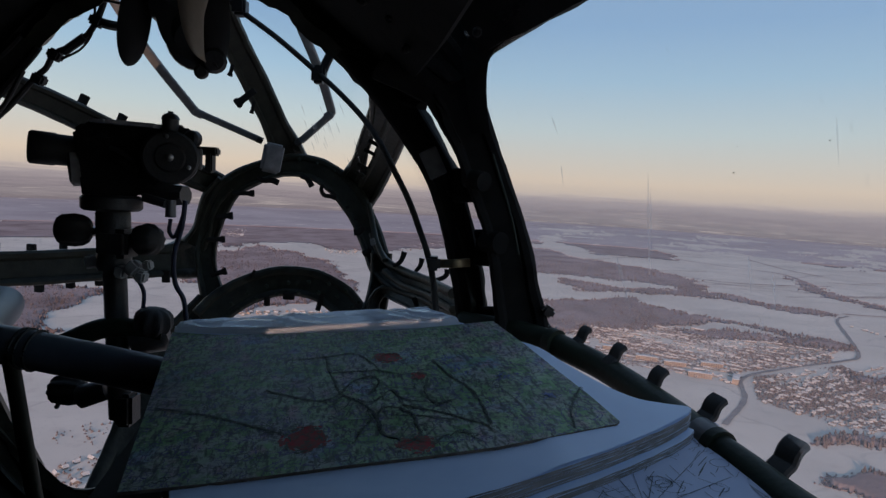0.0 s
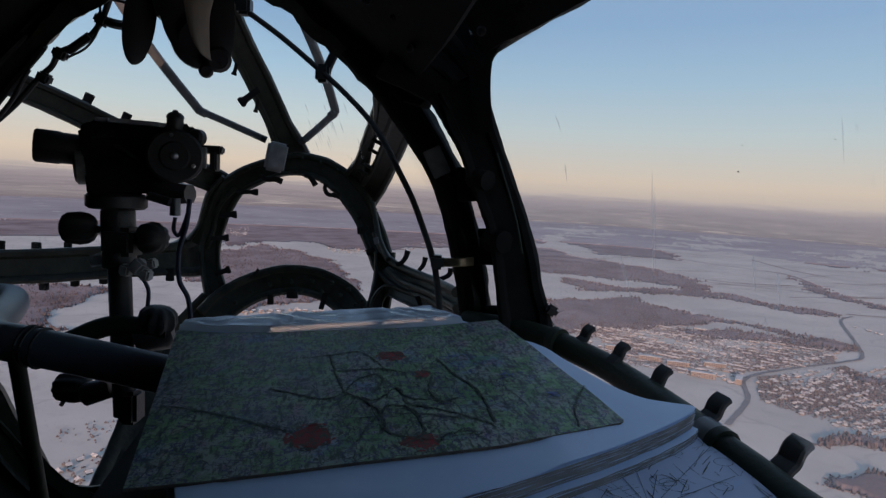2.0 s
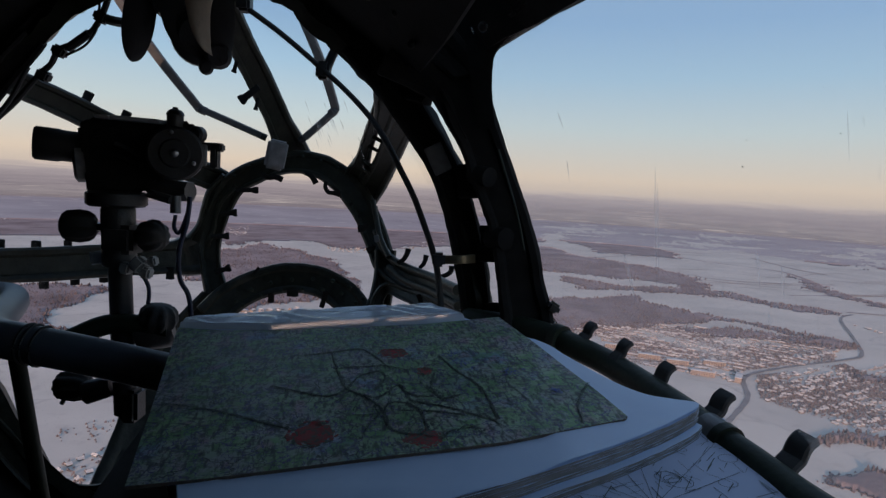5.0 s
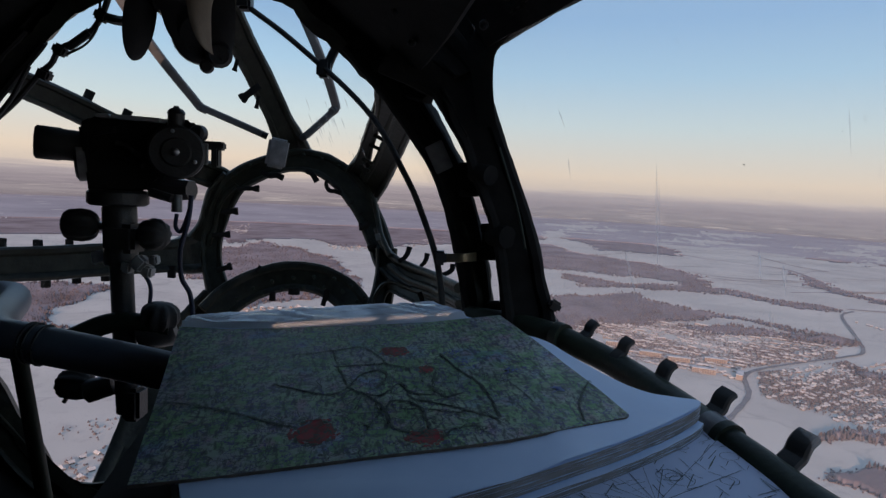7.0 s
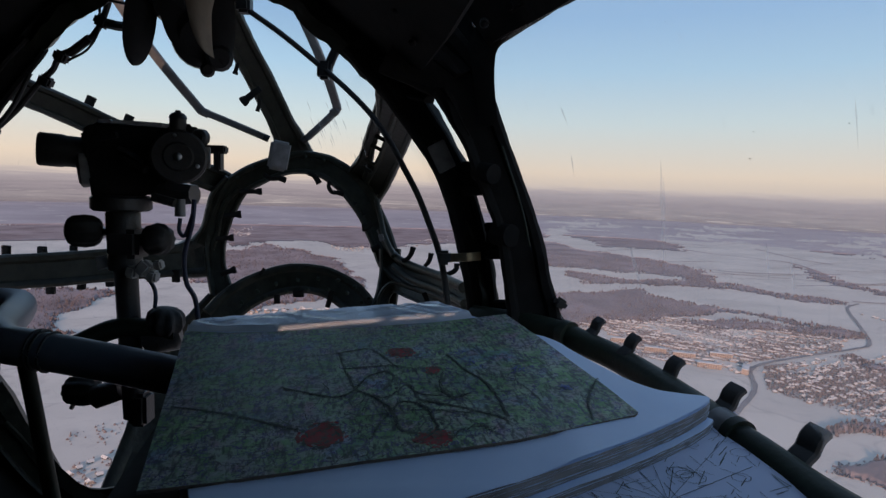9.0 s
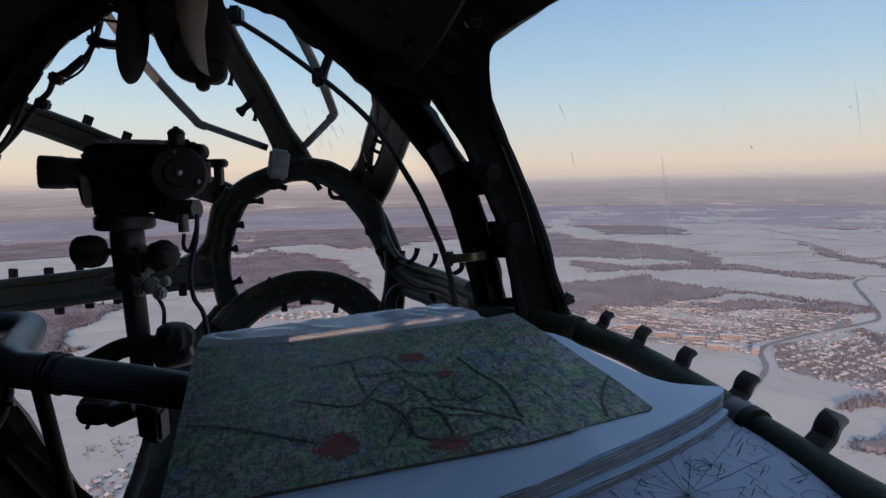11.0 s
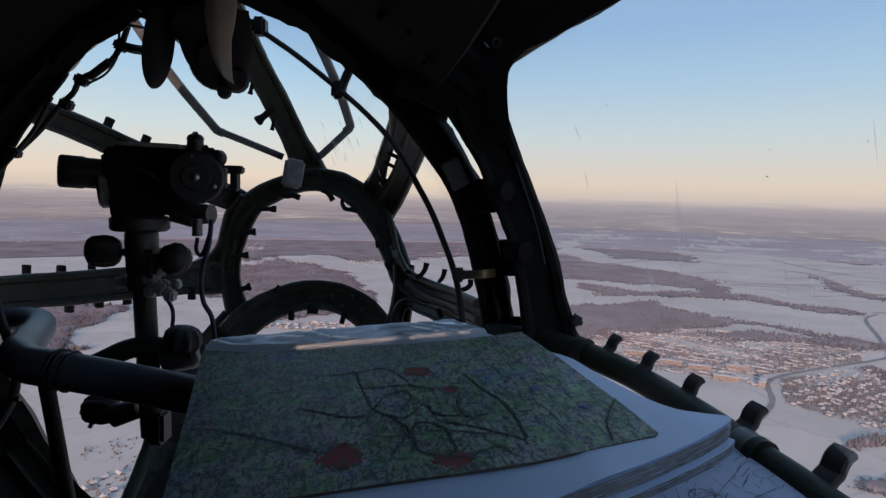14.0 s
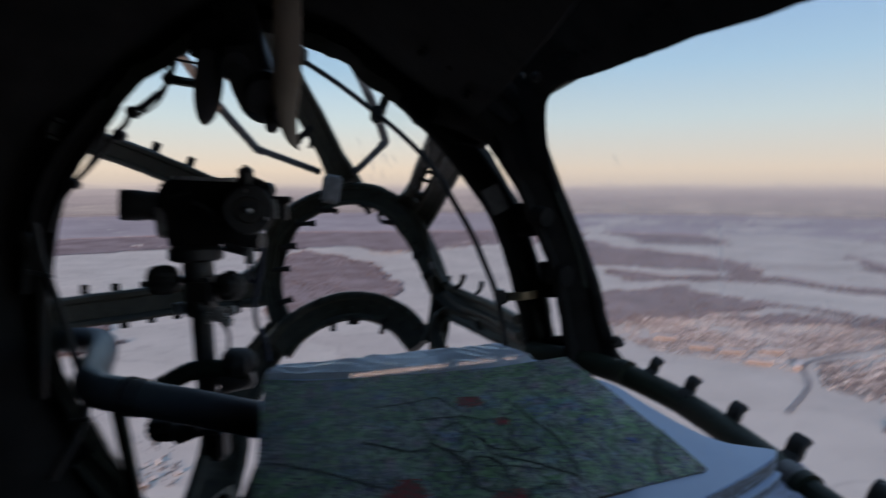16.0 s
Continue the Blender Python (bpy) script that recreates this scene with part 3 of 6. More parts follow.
def town():
    """The close-built town: more small houses than one could count, walls and snowy roofs."""
    zones = [([(180, 900), (290, 960), (475, 933), (541, 860), (586, 838), (539, 780), (380, 694), (331, 664), (223, 699), (187, 755)], 800),
             ([(375, 665), (473, 722), (629, 776), (447, 516), (390, 508), (390, 554), (357, 583)], 420),
             ([(1979, 3474), (2253, 2993), (1660, 2196), (1559, 2636)], 160), ([(-862, 2174), (-761, 2286), (-670, 2016), (-757, 1909)], 60)]
    zones += [([(-881, 2320), (-834, 2434), (-735, 2183), (-705, 1991), (-772, 2044)], 60), ([(-306, 875), (-227, 905), (-167, 904), (-165, 867), (-291, 834)], 70), ([(-369, 1805), (-249, 1855), (-229, 1746), (-332, 1708)], 30), ([(-138, 2080), (-1, 2363), (3, 2121), (-117, 1891)], 40)]
    verts, faces, kinds = [], [], []
    for block_no, (zone, count) in enumerate(zones):
        z = np.array(zone)
        x, y = rng.uniform(z[:, 0].min(), z[:, 0].max(), 8 * count), rng.uniform(z[:, 1].min(), z[:, 1].max(), 8 * count)
        keep = inside(zone, x, y) & (np.abs(np.sin(x * 0.11 + 0.05 * y)) > 0.25) & (np.abs(np.sin(y * 0.06 - 0.02 * x)) > 0.3)
        th, row = ((-0.56, 17.0), (0.55, 13.0), (0.6, 40.0), (0.9, 30.0), (0.4, 26.0), (0.1, 12.0), (0.2, 20.0), (0.5, 26.0))[block_no]
        u, v = x * math.cos(th) + y * math.sin(th), -x * math.sin(th) + y * math.cos(th)
        v = np.round(v / row) * row + rng.normal(0, 0.10 * row, v.shape)
        x, y = u * math.cos(th) - v * math.sin(th), u * math.sin(th) + v * math.cos(th)
        keep &= inside(zone, x, y)
        for cx, cy in list(zip(x[keep], y[keep]))[:count]:
            w, d, h, rise, t = rng.uniform(0.9, 1.5), rng.uniform(1.2, 2.1) if block_no != 0 or rng.random() < 0.55 else rng.uniform(3, 7), rng.uniform(1.0, 1.8), rng.uniform(0.4, 0.9), th + (1.571 if rng.random() < 0.6 else 0) + rng.uniform(-0.1, 0.1)
            b, ct, st, big = len(verts), math.cos(t), math.sin(t), (1.0 if block_no < 4 else 1.6)
            w, d, h, rise = w * big, d * big, h * big, rise * big
            for u, v, up in ((-w, -d, 0), (w, -d, 0), (w, d, 0), (-w, d, 0), (-w, -d, h), (w, -d, h), (w, d, h), (-w, d, h), (0, -d, h + rise), (0, d, h + rise)):
                verts.append((cx + u * ct - v * st, cy + u * st + v * ct, -H - 0.1 + up))
            faces += [(b, b + 1, b + 5, b + 8, b + 4), (b + 1, b + 2, b + 6, b + 5), (b + 2, b + 3, b + 7, b + 9, b + 6), (b + 3, b, b + 4, b + 7), (b + 5, b + 6, b + 9, b + 8), (b + 7, b + 4, b + 8, b + 9)]
            kinds += [2 if rng.random() < 0.45 else 0] * 4 + [1, 1]
    me = bpy.data.meshes.new("town_houses")
    me.from_pydata(verts, [], faces)
    me.materials.append(TIMBER)
    me.materials.append(ROOFSNOW)
    me.materials.append(BRICK)
    for p, k in zip(me.polygons, kinds):
        p.material_index = k
    tagged(new("town_houses", me), "close-built small town of snowy roofs and dark walls", "houses", kind="stuff")


town()


def make_flats(label, storeys, length):
    """A slab of flats with rows of windows."""
    h = storeys * 1.9
    th = root("apartment_building", (0, 0, -H), label, "building", "slabs of flats")
    part("wall", block((length, 7, h), pose(0, 0, -H + h / 2), 0.01), BRICK, th, smooth=False)
    part("roof", block((length + 0.4, 7.4, 0.4), pose(0, 0, -H + h + 0.2), 0.1), ROOFSNOW, th, "flat snowy roof", smooth=False)
    for s in (-1, 1):
        for f in range(storeys):
            for k in range(int(length / 2.7)):
                part("window", block((1.1, 0.1, 0.95), pose(-length / 2 + 1.5 + 2.7 * k, s * 3.52, -H + 1.05 + 1.9 * f), 0.05), PANEWIN, th, smooth=False)
    return th


flats = make_flats("pale brick slab of flats lit by the low sun", 3, 26)
flats.matrix_world = pose(*(311, 671), -H, 0, 0, -20)
for (x, y), turn in (((346, 717), -15), ((298, 713), -12), ((269, 732), -18), ((349, 661), 60), ((237, 774), -10)):
    copy_thing(flats, pose(x, y, -H, 0, 0, turn))


def garden_trees():
    """Bare trees and bushes between the houses: many small ragged cones."""
    zones = [[(381, 683), (541, 760), (530, 649), (435, 526), (387, 533), (356, 571), (340, 600)],
             [(200, 900), (300, 945), (455, 905), (520, 824), (583, 847), (533, 771), (386, 706), (336, 675), (234, 700), (195, 760)],
             [(465, 912), (634, 896), (624, 846), (526, 835)],
             [(-296, 419), (-263, 457), (-204, 361), (-236, 343)]]
    verts, faces = [], []
    for zone, count in zip(zones, (5200, 7600, 1700, 110)):
        z = np.array(zone)
        lo, hi = z.min(0), z.max(0)
        x, y = rng.uniform(lo[0], hi[0], 6 * count), rng.uniform(lo[1], hi[1], 6 * count)
        keep = inside(zone, x, y) & (np.sin(x * 0.05 + 1.5 * np.sin(y * 0.031)) + np.sin(y * 0.043 + 1.3 * np.sin(x * 0.037)) + rng.uniform(-1.3, 1.3, x.shape) > -0.15)
        for px, py in list(zip(x[keep], y[keep]))[:count]:
            r, h, b = rng.uniform(0.5, 1.5), rng.uniform(0.8, 2.6), len(verts)
            t0 = rng.uniform(0, 6.28)
            for k in range(5):
                rr = r * rng.uniform(0.6, 1.2)
                verts.append((px + rr * math.cos(t0 + k * 1.257), py + rr * math.sin(t0 + k * 1.257), -H + h * rng.uniform(0.15, 0.45)))
            verts += [(px + rng.uniform(-0.3, 0.3), py + rng.uniform(-0.3, 0.3), -H + h), (px, py, -H)]
            faces += [(b + k, b + (k + 1) % 5, b + 5) for k in range(5)] + [(b + (k + 1) % 5, b + k, b + 6) for k in range(5)]
    me = bpy.data.meshes.new("garden_trees")
    me.from_pydata(verts, [], faces)
    me.materials.append(THICKET)
    tagged(new("garden_trees", me), "bare dark trees and bushes between the houses", "trees", kind="stuff")


garden_trees()


def wood_trees():
    """Single bare and coniferous trees that stand out of the nearer woods."""
    verts, faces = [], []
    az, dip = np.radians(rng.uniform(-48, 44, 60000)), np.radians(rng.uniform(6.0, 20, 60000))
    d = H / np.tan(dip)
    x, y = d * np.sin(az), d * np.cos(az)
    keep = wooded(x, y)
    for px, py in list(zip(x[keep], y[keep]))[:9000]:
        r, h, b, t0 = rng.uniform(1.0, 2.2), rng.uniform(4.2, 6.4), len(verts), rng.uniform(0, 6.28)
        for k in range(5):
            rr = r * rng.uniform(0.6, 1.2)
            verts.append((px + rr * math.cos(t0 + k * 1.257), py + rr * math.sin(t0 + k * 1.257), -H + h * rng.uniform(0.2, 0.4)))
        verts += [(px, py, -H + h), (px, py, -H)]
        faces += [(b + k, b + (k + 1) % 5, b + 5) for k in range(5)] + [(b + (k + 1) % 5, b + k, b + 6) for k in range(5)]
    me = bpy.data.meshes.new("wood_trees")
    me.from_pydata(verts, [], faces)
    me.materials.append(SPRUCE)
    tagged(new("wood_trees", me), "dark single trees standing out of the winter woods", "trees", kind="stuff")


wood_trees()

# ---- the aircraft's nose: frame and skin ----
RIM = [(-0.057, 1.060, 0.110), (-0.010, 1.050, 0.032), (0.027, 1.040, -0.058), (0.049, 1.030, -0.148), (0.058, 1.020, -0.227), (0.055, 1.020, -0.405), (-0.039, 1.050, -0.622), (-0.285, 1.100, -0.763),
       (-0.537, 1.150, -0.705), (-0.806, 1.200, -0.689), (-1.006, 1.200, -0.393), (-1.053, 1.220, -0.233), (-1.069, 1.220, -0.082), (-1.043, 1.220, 0.053), (-0.991, 1.220, 0.153), (-0.872, 1.220, 0.252), (-0.789, 1.200, 0.313), (-0.736, 1.190, 0.337),
       (-0.545, 1.140, 0.404), (-0.347, 1.090, 0.347), (-0.263, 1.080, 0.291), (-0.194, 1.070, 0.236), (-0.126, 1.060, 0.176)]
AXIS = Vector((-0.5, 0, -0.1))


def rim_at(scale, back, n=6):
    """The nose opening's rim, grown about the axis and set back."""
    out = []
    for q in spline(RIM, n, True):
        c = Vector((AXIS.x, q.y, AXIS.z))
        p = c + (q - c) * scale
        out.append(Vector((p.x, p.y - back, p.z)))
    return out


part_rim = sweep(RIM, [(-0.014, -0.02), (0.014, -0.02), (0.02, 0.0), (0.02, 0.018), (-0.02, 0.018)], None, 6, True)
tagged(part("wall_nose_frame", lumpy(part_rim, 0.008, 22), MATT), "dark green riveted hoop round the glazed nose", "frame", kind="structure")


def fuselage_skin():
    """Lined skin behind the nose hoop, open at the side windows, closed behind."""
    steps = [(1.04, -0.02), (1.10, 0.10), (1.20, 0.2), (1.30, 0.35), (1.38, 0.5), (1.46, 0.7), (1.54, 1.0), (1.6, 1.4), (1.62, 2.5)]
    rows = [rim_at(s, b) for s, b in steps]
    n = len(rows[0])
    top, low = bmesh.new(), bmesh.new()
    for i in range(len(rows) - 1):
        for k in range(n):
            q = [rows[i][k], rows[i][(k + 1) % n], rows[i + 1][(k + 1) % n], rows[i + 1][k]]
            c = sum(q, Vector()) / 4 - AXIS
            ang = math.degrees(math.atan2(c.z, abs(c.x)))
            if i <= 5 and c.x > 0 and -14 < ang < (35 if i < 1 else 33):
                continue
            bm = top if ang >= 24 else low
            bm.faces.new([bm.verts.new(v) for v in q])
    for bm, name, mat, label in ((top, "ceiling", LINING, "dark quilted ceiling lining"), (low, "wall_lower", LINING, "dark lined lower cabin wall")):
        bmesh.ops.remove_doubles(bm, verts=bm.verts, dist=0.0005)
        bmesh.ops.recalc_face_normals(bm, faces=bm.faces)
        bmesh.ops.solidify(bm, geom=bm.faces[:], thickness=-0.02)
        tagged(part(name, bm, mat), label, name.split("_")[0], kind="structure")
    # added unseen bulkhead; its narrow slanting gap shapes the low sun's streak on the papers
    def clip(poly, side):
        out = []
        for k, p in enumerate(poly):
            q = poly[(k + 1) % len(poly)]
            dp, dq = side(p), side(q)
            if dp >= 0:
                out.append(p)
            if (dp >= 0) != (dq >= 0):
                out.append(p.lerp(q, dp / (dp - dq)))
        return out
    edge = [Vector((v.x, REAR, v.z)) for v in rows[-1]]
    to_sun = Vector((math.sin(a) * math.cos(e), math.cos(a) * math.cos(e), math.sin(e)))
    g0, g1 = [Vector(p) + to_sun * ((REAR - p[1]) / to_sun.y) for p in ((-0.235, 0.794, -0.207), (0.010, 0.838, -0.185))]
    slope, gap = (g1.z - g0.z) / (g1.x - g0.x), 0.0019

    def over(p):
        return p.z - g0.z - slope * (p.x - g0.x)
    band = clip(clip(edge, lambda p: gap - over(p)), lambda p: over(p) + gap)
    pieces = [clip(edge, lambda p: over(p) - gap), clip(edge, lambda p: -over(p) - gap), clip(band, lambda p: g0.x - p.x), clip(band, lambda p: p.x - g1.x)]
    # slanted slivers added in the gap to notch the streak with shadow
    for f, w, tilt in ((0.62, 0.010, 3.5), (0.90, 0.007, -2.0)):
        x = g0.x + (g1.x - g0.x) * f
        pieces.append(clip(clip(band, lambda p: p.x - x + w - tilt * over(p)), lambda p: x + w + tilt * over(p) - p.x))
    for poly in pieces:
        bm = bmesh.new()
        bm.faces.new([bm.verts.new(v) for v in poly])
        bmesh.ops.solidify(bm, geom=bm.faces[:], thickness=0.006)
        tagged(part("wall_rear", bm, BULKHEAD_BOUNCE), "added unseen grey-green bulkhead that bounces light and shapes a sun streak", "wall", kind="structure")


REAR = -0.45
fuselage_skin()

# glazed nose: bars and panes
nose = root("window_1", (-0.45, 1.6, -0.1), "glazed nose with a round front pane in dark green bars", "window", kind="structure")
RC, RR = Vector((-0.437, 1.680, -0.198)), 0.254


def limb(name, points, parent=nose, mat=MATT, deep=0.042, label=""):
    """An arm of the cast frame: a spine with its own width at each place, raised edges and a hollow face."""
    path, wide = spline([p[:3] for p in points], 8), [q.x for q in spline([(p[3], 0, 0) for p in points], 8)]
    bm, rings, n = bmesh.new(), [], len(path)
    for i, q in enumerate(path):
        tan = (path[min(i + 1, n - 1)] - path[max(i - 1, 0)]).normalized()
        side_way = tan.cross(q).normalized()
        back = side_way.cross(tan).normalized()
        back *= 1 if back.dot(q) > 0 else -1
        w = wide[i] / 2
        rings.append([bm.verts.new(q + side_way * (w * u) + back * (deep * v)) for u, v in
                      ((-1, 0.5), (-0.97, 0.12), (-0.82, 0), (-0.62, 0.04), (-0.5, 0.2), (0.42, 0.2), (0.56, 0.03), (0.82, 0), (0.97, 0.12), (1, 0.5), (0.9, 1.0), (-0.9, 1.0))])
    skin_rings(bm, rings)
    return part(name, lumpy(bm, 0.0013, 30), mat, parent, label)


def peg(p, q, w, flare=1.0):
    """A pane clip: a stubby square peg, wider at its tip where flare is over one."""
    p, q = Vector(p), Vector(q)
    way = (q - p).normalized()
    sd, bk = way.cross(Vector((0, 1, 0))).normalized(), Vector((0, 1, 0))
    bm, rings = bmesh.new(), []
    for f, k in ((-0.5, 1.0), (0.55, 1.0), (0.8, flare), (0.96, flare), (1.0, 0.8 * flare)):
        c, h = p.lerp(q, f), w * k / 2
        rings.append([bm.verts.new(c + sd * h * u + bk * w * v) for u, v in ((-1, -0.1), (-0.7, -0.2), (0.7, -0.2), (1, -0.1), (1, 0.3), (-1, 0.3))])
    skin_rings(bm, rings)
    return part("clip", lumpy(bm, 0.0007, 60), PADDING, nose)


def hooked(points, w):
    """A pane clip bent into a hook with a thick end."""
    bm = sweep(points, rect(w, w), (0, 1, 0), 5, taper=(0.85, 1.25))
    return part("clip", lumpy(bm, 0.0007, 60), PADDING, nose)


limb("window_frame", [(-0.624, 1.600, -0.372, 0.070), (-0.644, 1.620, -0.320, 0.067), (-0.667, 1.640, -0.263, 0.058), (-0.675, 1.650, -0.212, 0.058), (-0.672, 1.660, -0.156, 0.062), (-0.652, 1.660, -0.090, 0.068), (-0.614, 1.660, -0.022, 0.069), (-0.557, 1.660, 0.014, 0.067), (-0.496, 1.660, 0.038, 0.061), (-0.432, 1.660, 0.051, 0.067), (-0.368, 1.660, 0.042, 0.072), (-0.313, 1.660, 0.012, 0.077), (-0.267, 1.650, -0.032, 0.080), (-0.235, 1.640, -0.078, 0.073), (-0.210, 1.630, -0.124, 0.073), (-0.188, 1.600, -0.167, 0.069), (-0.164, 1.560, -0.208, 0.067), (-0.109, 1.480, -0.233, 0.067), (-0.032, 1.340, -0.230, 0.060), (0.041, 1.150, -0.228, 0.050)], label="round front frame, cast with its side arm")
limb("glazing_bar", [(-0.500, 1.220, 0.392, 0.050), (-0.522, 1.330, 0.379, 0.057), (-0.528, 1.450, 0.325, 0.066), (-0.509, 1.550, 0.248, 0.071), (-0.478, 1.620, 0.154, 0.071), (-0.468, 1.660, 0.115, 0.083), (-0.461, 1.720, 0.051, 0.116)])
limb("glazing_bar", [(-0.128, 1.120, 0.194, 0.032), (-0.168, 1.280, 0.149, 0.030), (-0.211, 1.460, 0.101, 0.034), (-0.244, 1.580, 0.056, 0.039), (-0.276, 1.660, 0.018, 0.058), (-0.321, 1.730, -0.029, 0.067)])
limb("glazing_bar", [(-0.088, 1.120, 0.149, 0.053), (-0.136, 1.360, 0.095, 0.060), (-0.175, 1.520, 0.048, 0.063), (-0.212, 1.630, 0.003, 0.072), (-0.262, 1.730, -0.063, 0.077)])
limb("glazing_bar", [(-0.969, 1.170, 0.198, 0.058), (-0.925, 1.270, 0.165, 0.059), (-0.886, 1.370, 0.135, 0.063), (-0.818, 1.460, 0.089, 0.066), (-0.717, 1.580, 0.020, 0.070), (-0.668, 1.670, -0.012, 0.074), (-0.628, 1.740, -0.046, 0.067)])
limb("glazing_bar", [(-1.043, 1.200, -0.227, 0.078), (-1.029, 1.320, -0.236, 0.083), (-0.965, 1.420, -0.240, 0.087), (-0.901, 1.500, -0.239, 0.088), (-0.771, 1.600, -0.235, 0.091), (-0.731, 1.670, -0.231, 0.121), (-0.697, 1.720, -0.214, 0.148)])
limb("glazing_bar", [(-0.635, 1.600, -0.348, 0.095), (-0.698, 1.520, -0.452, 0.109), (-0.719, 1.420, -0.550, 0.120), (-0.711, 1.370, -0.604, 0.125), (-0.707, 1.320, -0.653, 0.126), (-0.700, 1.250, -0.700, 0.128), (-0.694, 1.200, -0.726, 0.123)])
limb("glazing_bar", [(-0.618, 1.520, -0.378, 0.093), (-0.585, 1.550, -0.336, 0.089), (-0.534, 1.580, -0.301, 0.086), (-0.471, 1.600, -0.278, 0.085), (-0.408, 1.600, -0.270, 0.085), (-0.344, 1.600, -0.279, 0.086), (-0.277, 1.580, -0.308, 0.089), (-0.222, 1.540, -0.353, 0.088)], label="low arched bar")
limb("glazing_bar", [(-0.164, 1.460, -0.346, 0.049), (-0.174, 1.500, -0.303, 0.035), (-0.151, 1.500, -0.268, 0.032), (-0.104, 1.440, -0.267, 0.034), (-0.029, 1.320, -0.273, 0.034), (0.048, 1.120, -0.264, 0.031)], label="second arched bar under the side arm")
limb("web", [(-0.165, 1.560, -0.174, 0.061), (-0.163, 1.550, -0.234, 0.058), (-0.167, 1.520, -0.298, 0.063), (-0.179, 1.500, -0.348, 0.068)])
limb("web", [(-0.129, 1.140, 0.171, 0.065), (-0.143, 1.220, 0.149, 0.053), (-0.160, 1.300, 0.128, 0.042), (-0.173, 1.360, 0.113, 0.034)])
limb("web", [(-0.717, 1.190, 0.392, 0.051), (-0.771, 1.200, 0.352, 0.047), (-0.815, 1.200, 0.309, 0.047), (-0.853, 1.200, 0.267, 0.048), (-0.893, 1.210, 0.228, 0.053), (-0.924, 1.210, 0.193, 0.062), (-0.969, 1.210, 0.154, 0.069)], mat=LINING, label="padded edge of the hoop")
limb("web", [(-0.625, 1.655, -0.013, 0.058), (-0.661, 1.650, -0.057, 0.058), (-0.677, 1.648, -0.103, 0.051), (-0.687, 1.645, -0.151, 0.055), (-0.707, 1.640, -0.194, 0.071)])
limb("web", [(-0.854, 1.200, 0.251, 0.047), (-0.890, 1.200, 0.210, 0.052), (-0.954, 1.200, 0.138, 0.057), (-1.002, 1.200, 0.058, 0.060), (-1.035, 1.200, -0.049, 0.063), (-1.056, 1.200, -0.173, 0.064)], mat=LINING, label="padded side of the hoop")
for line, r in (([(-0.197, 1.600, -0.125), (-0.172, 1.570, -0.170), (-0.136, 1.520, -0.197), (-0.086, 1.450, -0.207), (-0.026, 1.330, -0.207), (0.025, 1.160, -0.202)], 0.0105), ([(-0.148, 1.500, -0.212), (-0.098, 1.440, -0.235), (-0.031, 1.320, -0.236), (0.027, 1.140, -0.231)], 0.0085), ([(-0.212, 1.620, -0.044), (-0.199, 1.610, -0.095), (-0.180, 1.570, -0.145), (-0.151, 1.520, -0.187)], 0.0075)):
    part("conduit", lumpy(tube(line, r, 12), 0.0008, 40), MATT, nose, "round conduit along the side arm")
# ribs that bridge the slot between the twin bars
for p in ((-0.176, 1.400, 0.105), (-0.194, 1.460, 0.087), (-0.221, 1.540, 0.054), (-0.235, 1.580, 0.036)):
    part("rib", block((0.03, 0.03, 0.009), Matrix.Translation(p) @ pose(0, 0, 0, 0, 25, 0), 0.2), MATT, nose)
limb("glazing_bar", [(-0.936, 1.160, -0.538, 0.047), (-0.874, 1.170, -0.625, 0.053), (-0.828, 1.180, -0.682, 0.048), (-0.774, 1.180, -0.696, 0.044), (-0.688, 1.180, -0.686, 0.048), (-0.615, 1.180, -0.633, 0.053)], label="low bar under the lower pane")
part("tag", block((0.013, 0.006, 0.018), Matrix.Translation((-0.188, 1.545, -0.143)) @ pose(0, 0, 0, 0, -15, 0), 0.2), ALLOY, nose, "small pale metal tag")


def rivet(p, parent, r=0.005):
    return part("rivet", lathe([(0, r), (0.002, r * 0.9), (0.0035, r * 0.4)], p, (0, -1, 0), 8), GREEN, parent)


ARCH = spline([(-0.581, 1.540, -0.362), (-0.499, 1.560, -0.305), (-0.388, 1.570, -0.281), (-0.279, 1.560, -0.285), (-0.198, 1.540, -0.335)], 4)
for k, q in enumerate(ARCH):
    rivet(q + Vector((0, 0.0, 0.014 if k % 2 else -0.014)), nose, 0.006)
for k in range(22):
    t = radians(-26 + 236 * k / 21)
    rivet(RC + Vector(((RR + 0.012) * math.cos(t), -0.022, (RR + 0.012) * math.sin(t))), nose)
peg((-0.916, 1.460, 0.157), (-0.902, 1.460, 0.187), 0.0213)
peg((-0.853, 1.520, 0.124), (-0.841, 1.520, 0.151), 0.0207)
peg((-1.055, 1.480, -0.216), (-1.055, 1.480, -0.193), 0.0215)
peg((-1.087, 1.400, -0.209), (-1.086, 1.400, -0.184), 0.0190)
peg((-0.986, 1.500, -0.214), (-0.986, 1.500, -0.190), 0.0175)
peg((-1.036, 1.480, -0.291), (-1.036, 1.480, -0.317), 0.0215)
peg((-0.981, 1.520, -0.288), (-0.981, 1.520, -0.310), 0.0207)
peg((-0.922, 1.550, -0.287), (-0.922, 1.550, -0.305), 0.0211)
peg((-0.766, 1.600, -0.272), (-0.766, 1.600, -0.295), 0.0202)
peg((-0.476, 1.580, -0.323), (-0.476, 1.580, -0.340), 0.0153)
peg((-0.328, 1.580, -0.314), (-0.336, 1.580, -0.345), 0.0138)
peg((-0.417, 1.580, -0.307), (-0.417, 1.580, -0.319), 0.0291)
peg((-0.520, 1.580, -0.256), (-0.511, 1.580, -0.244), 0.0077)
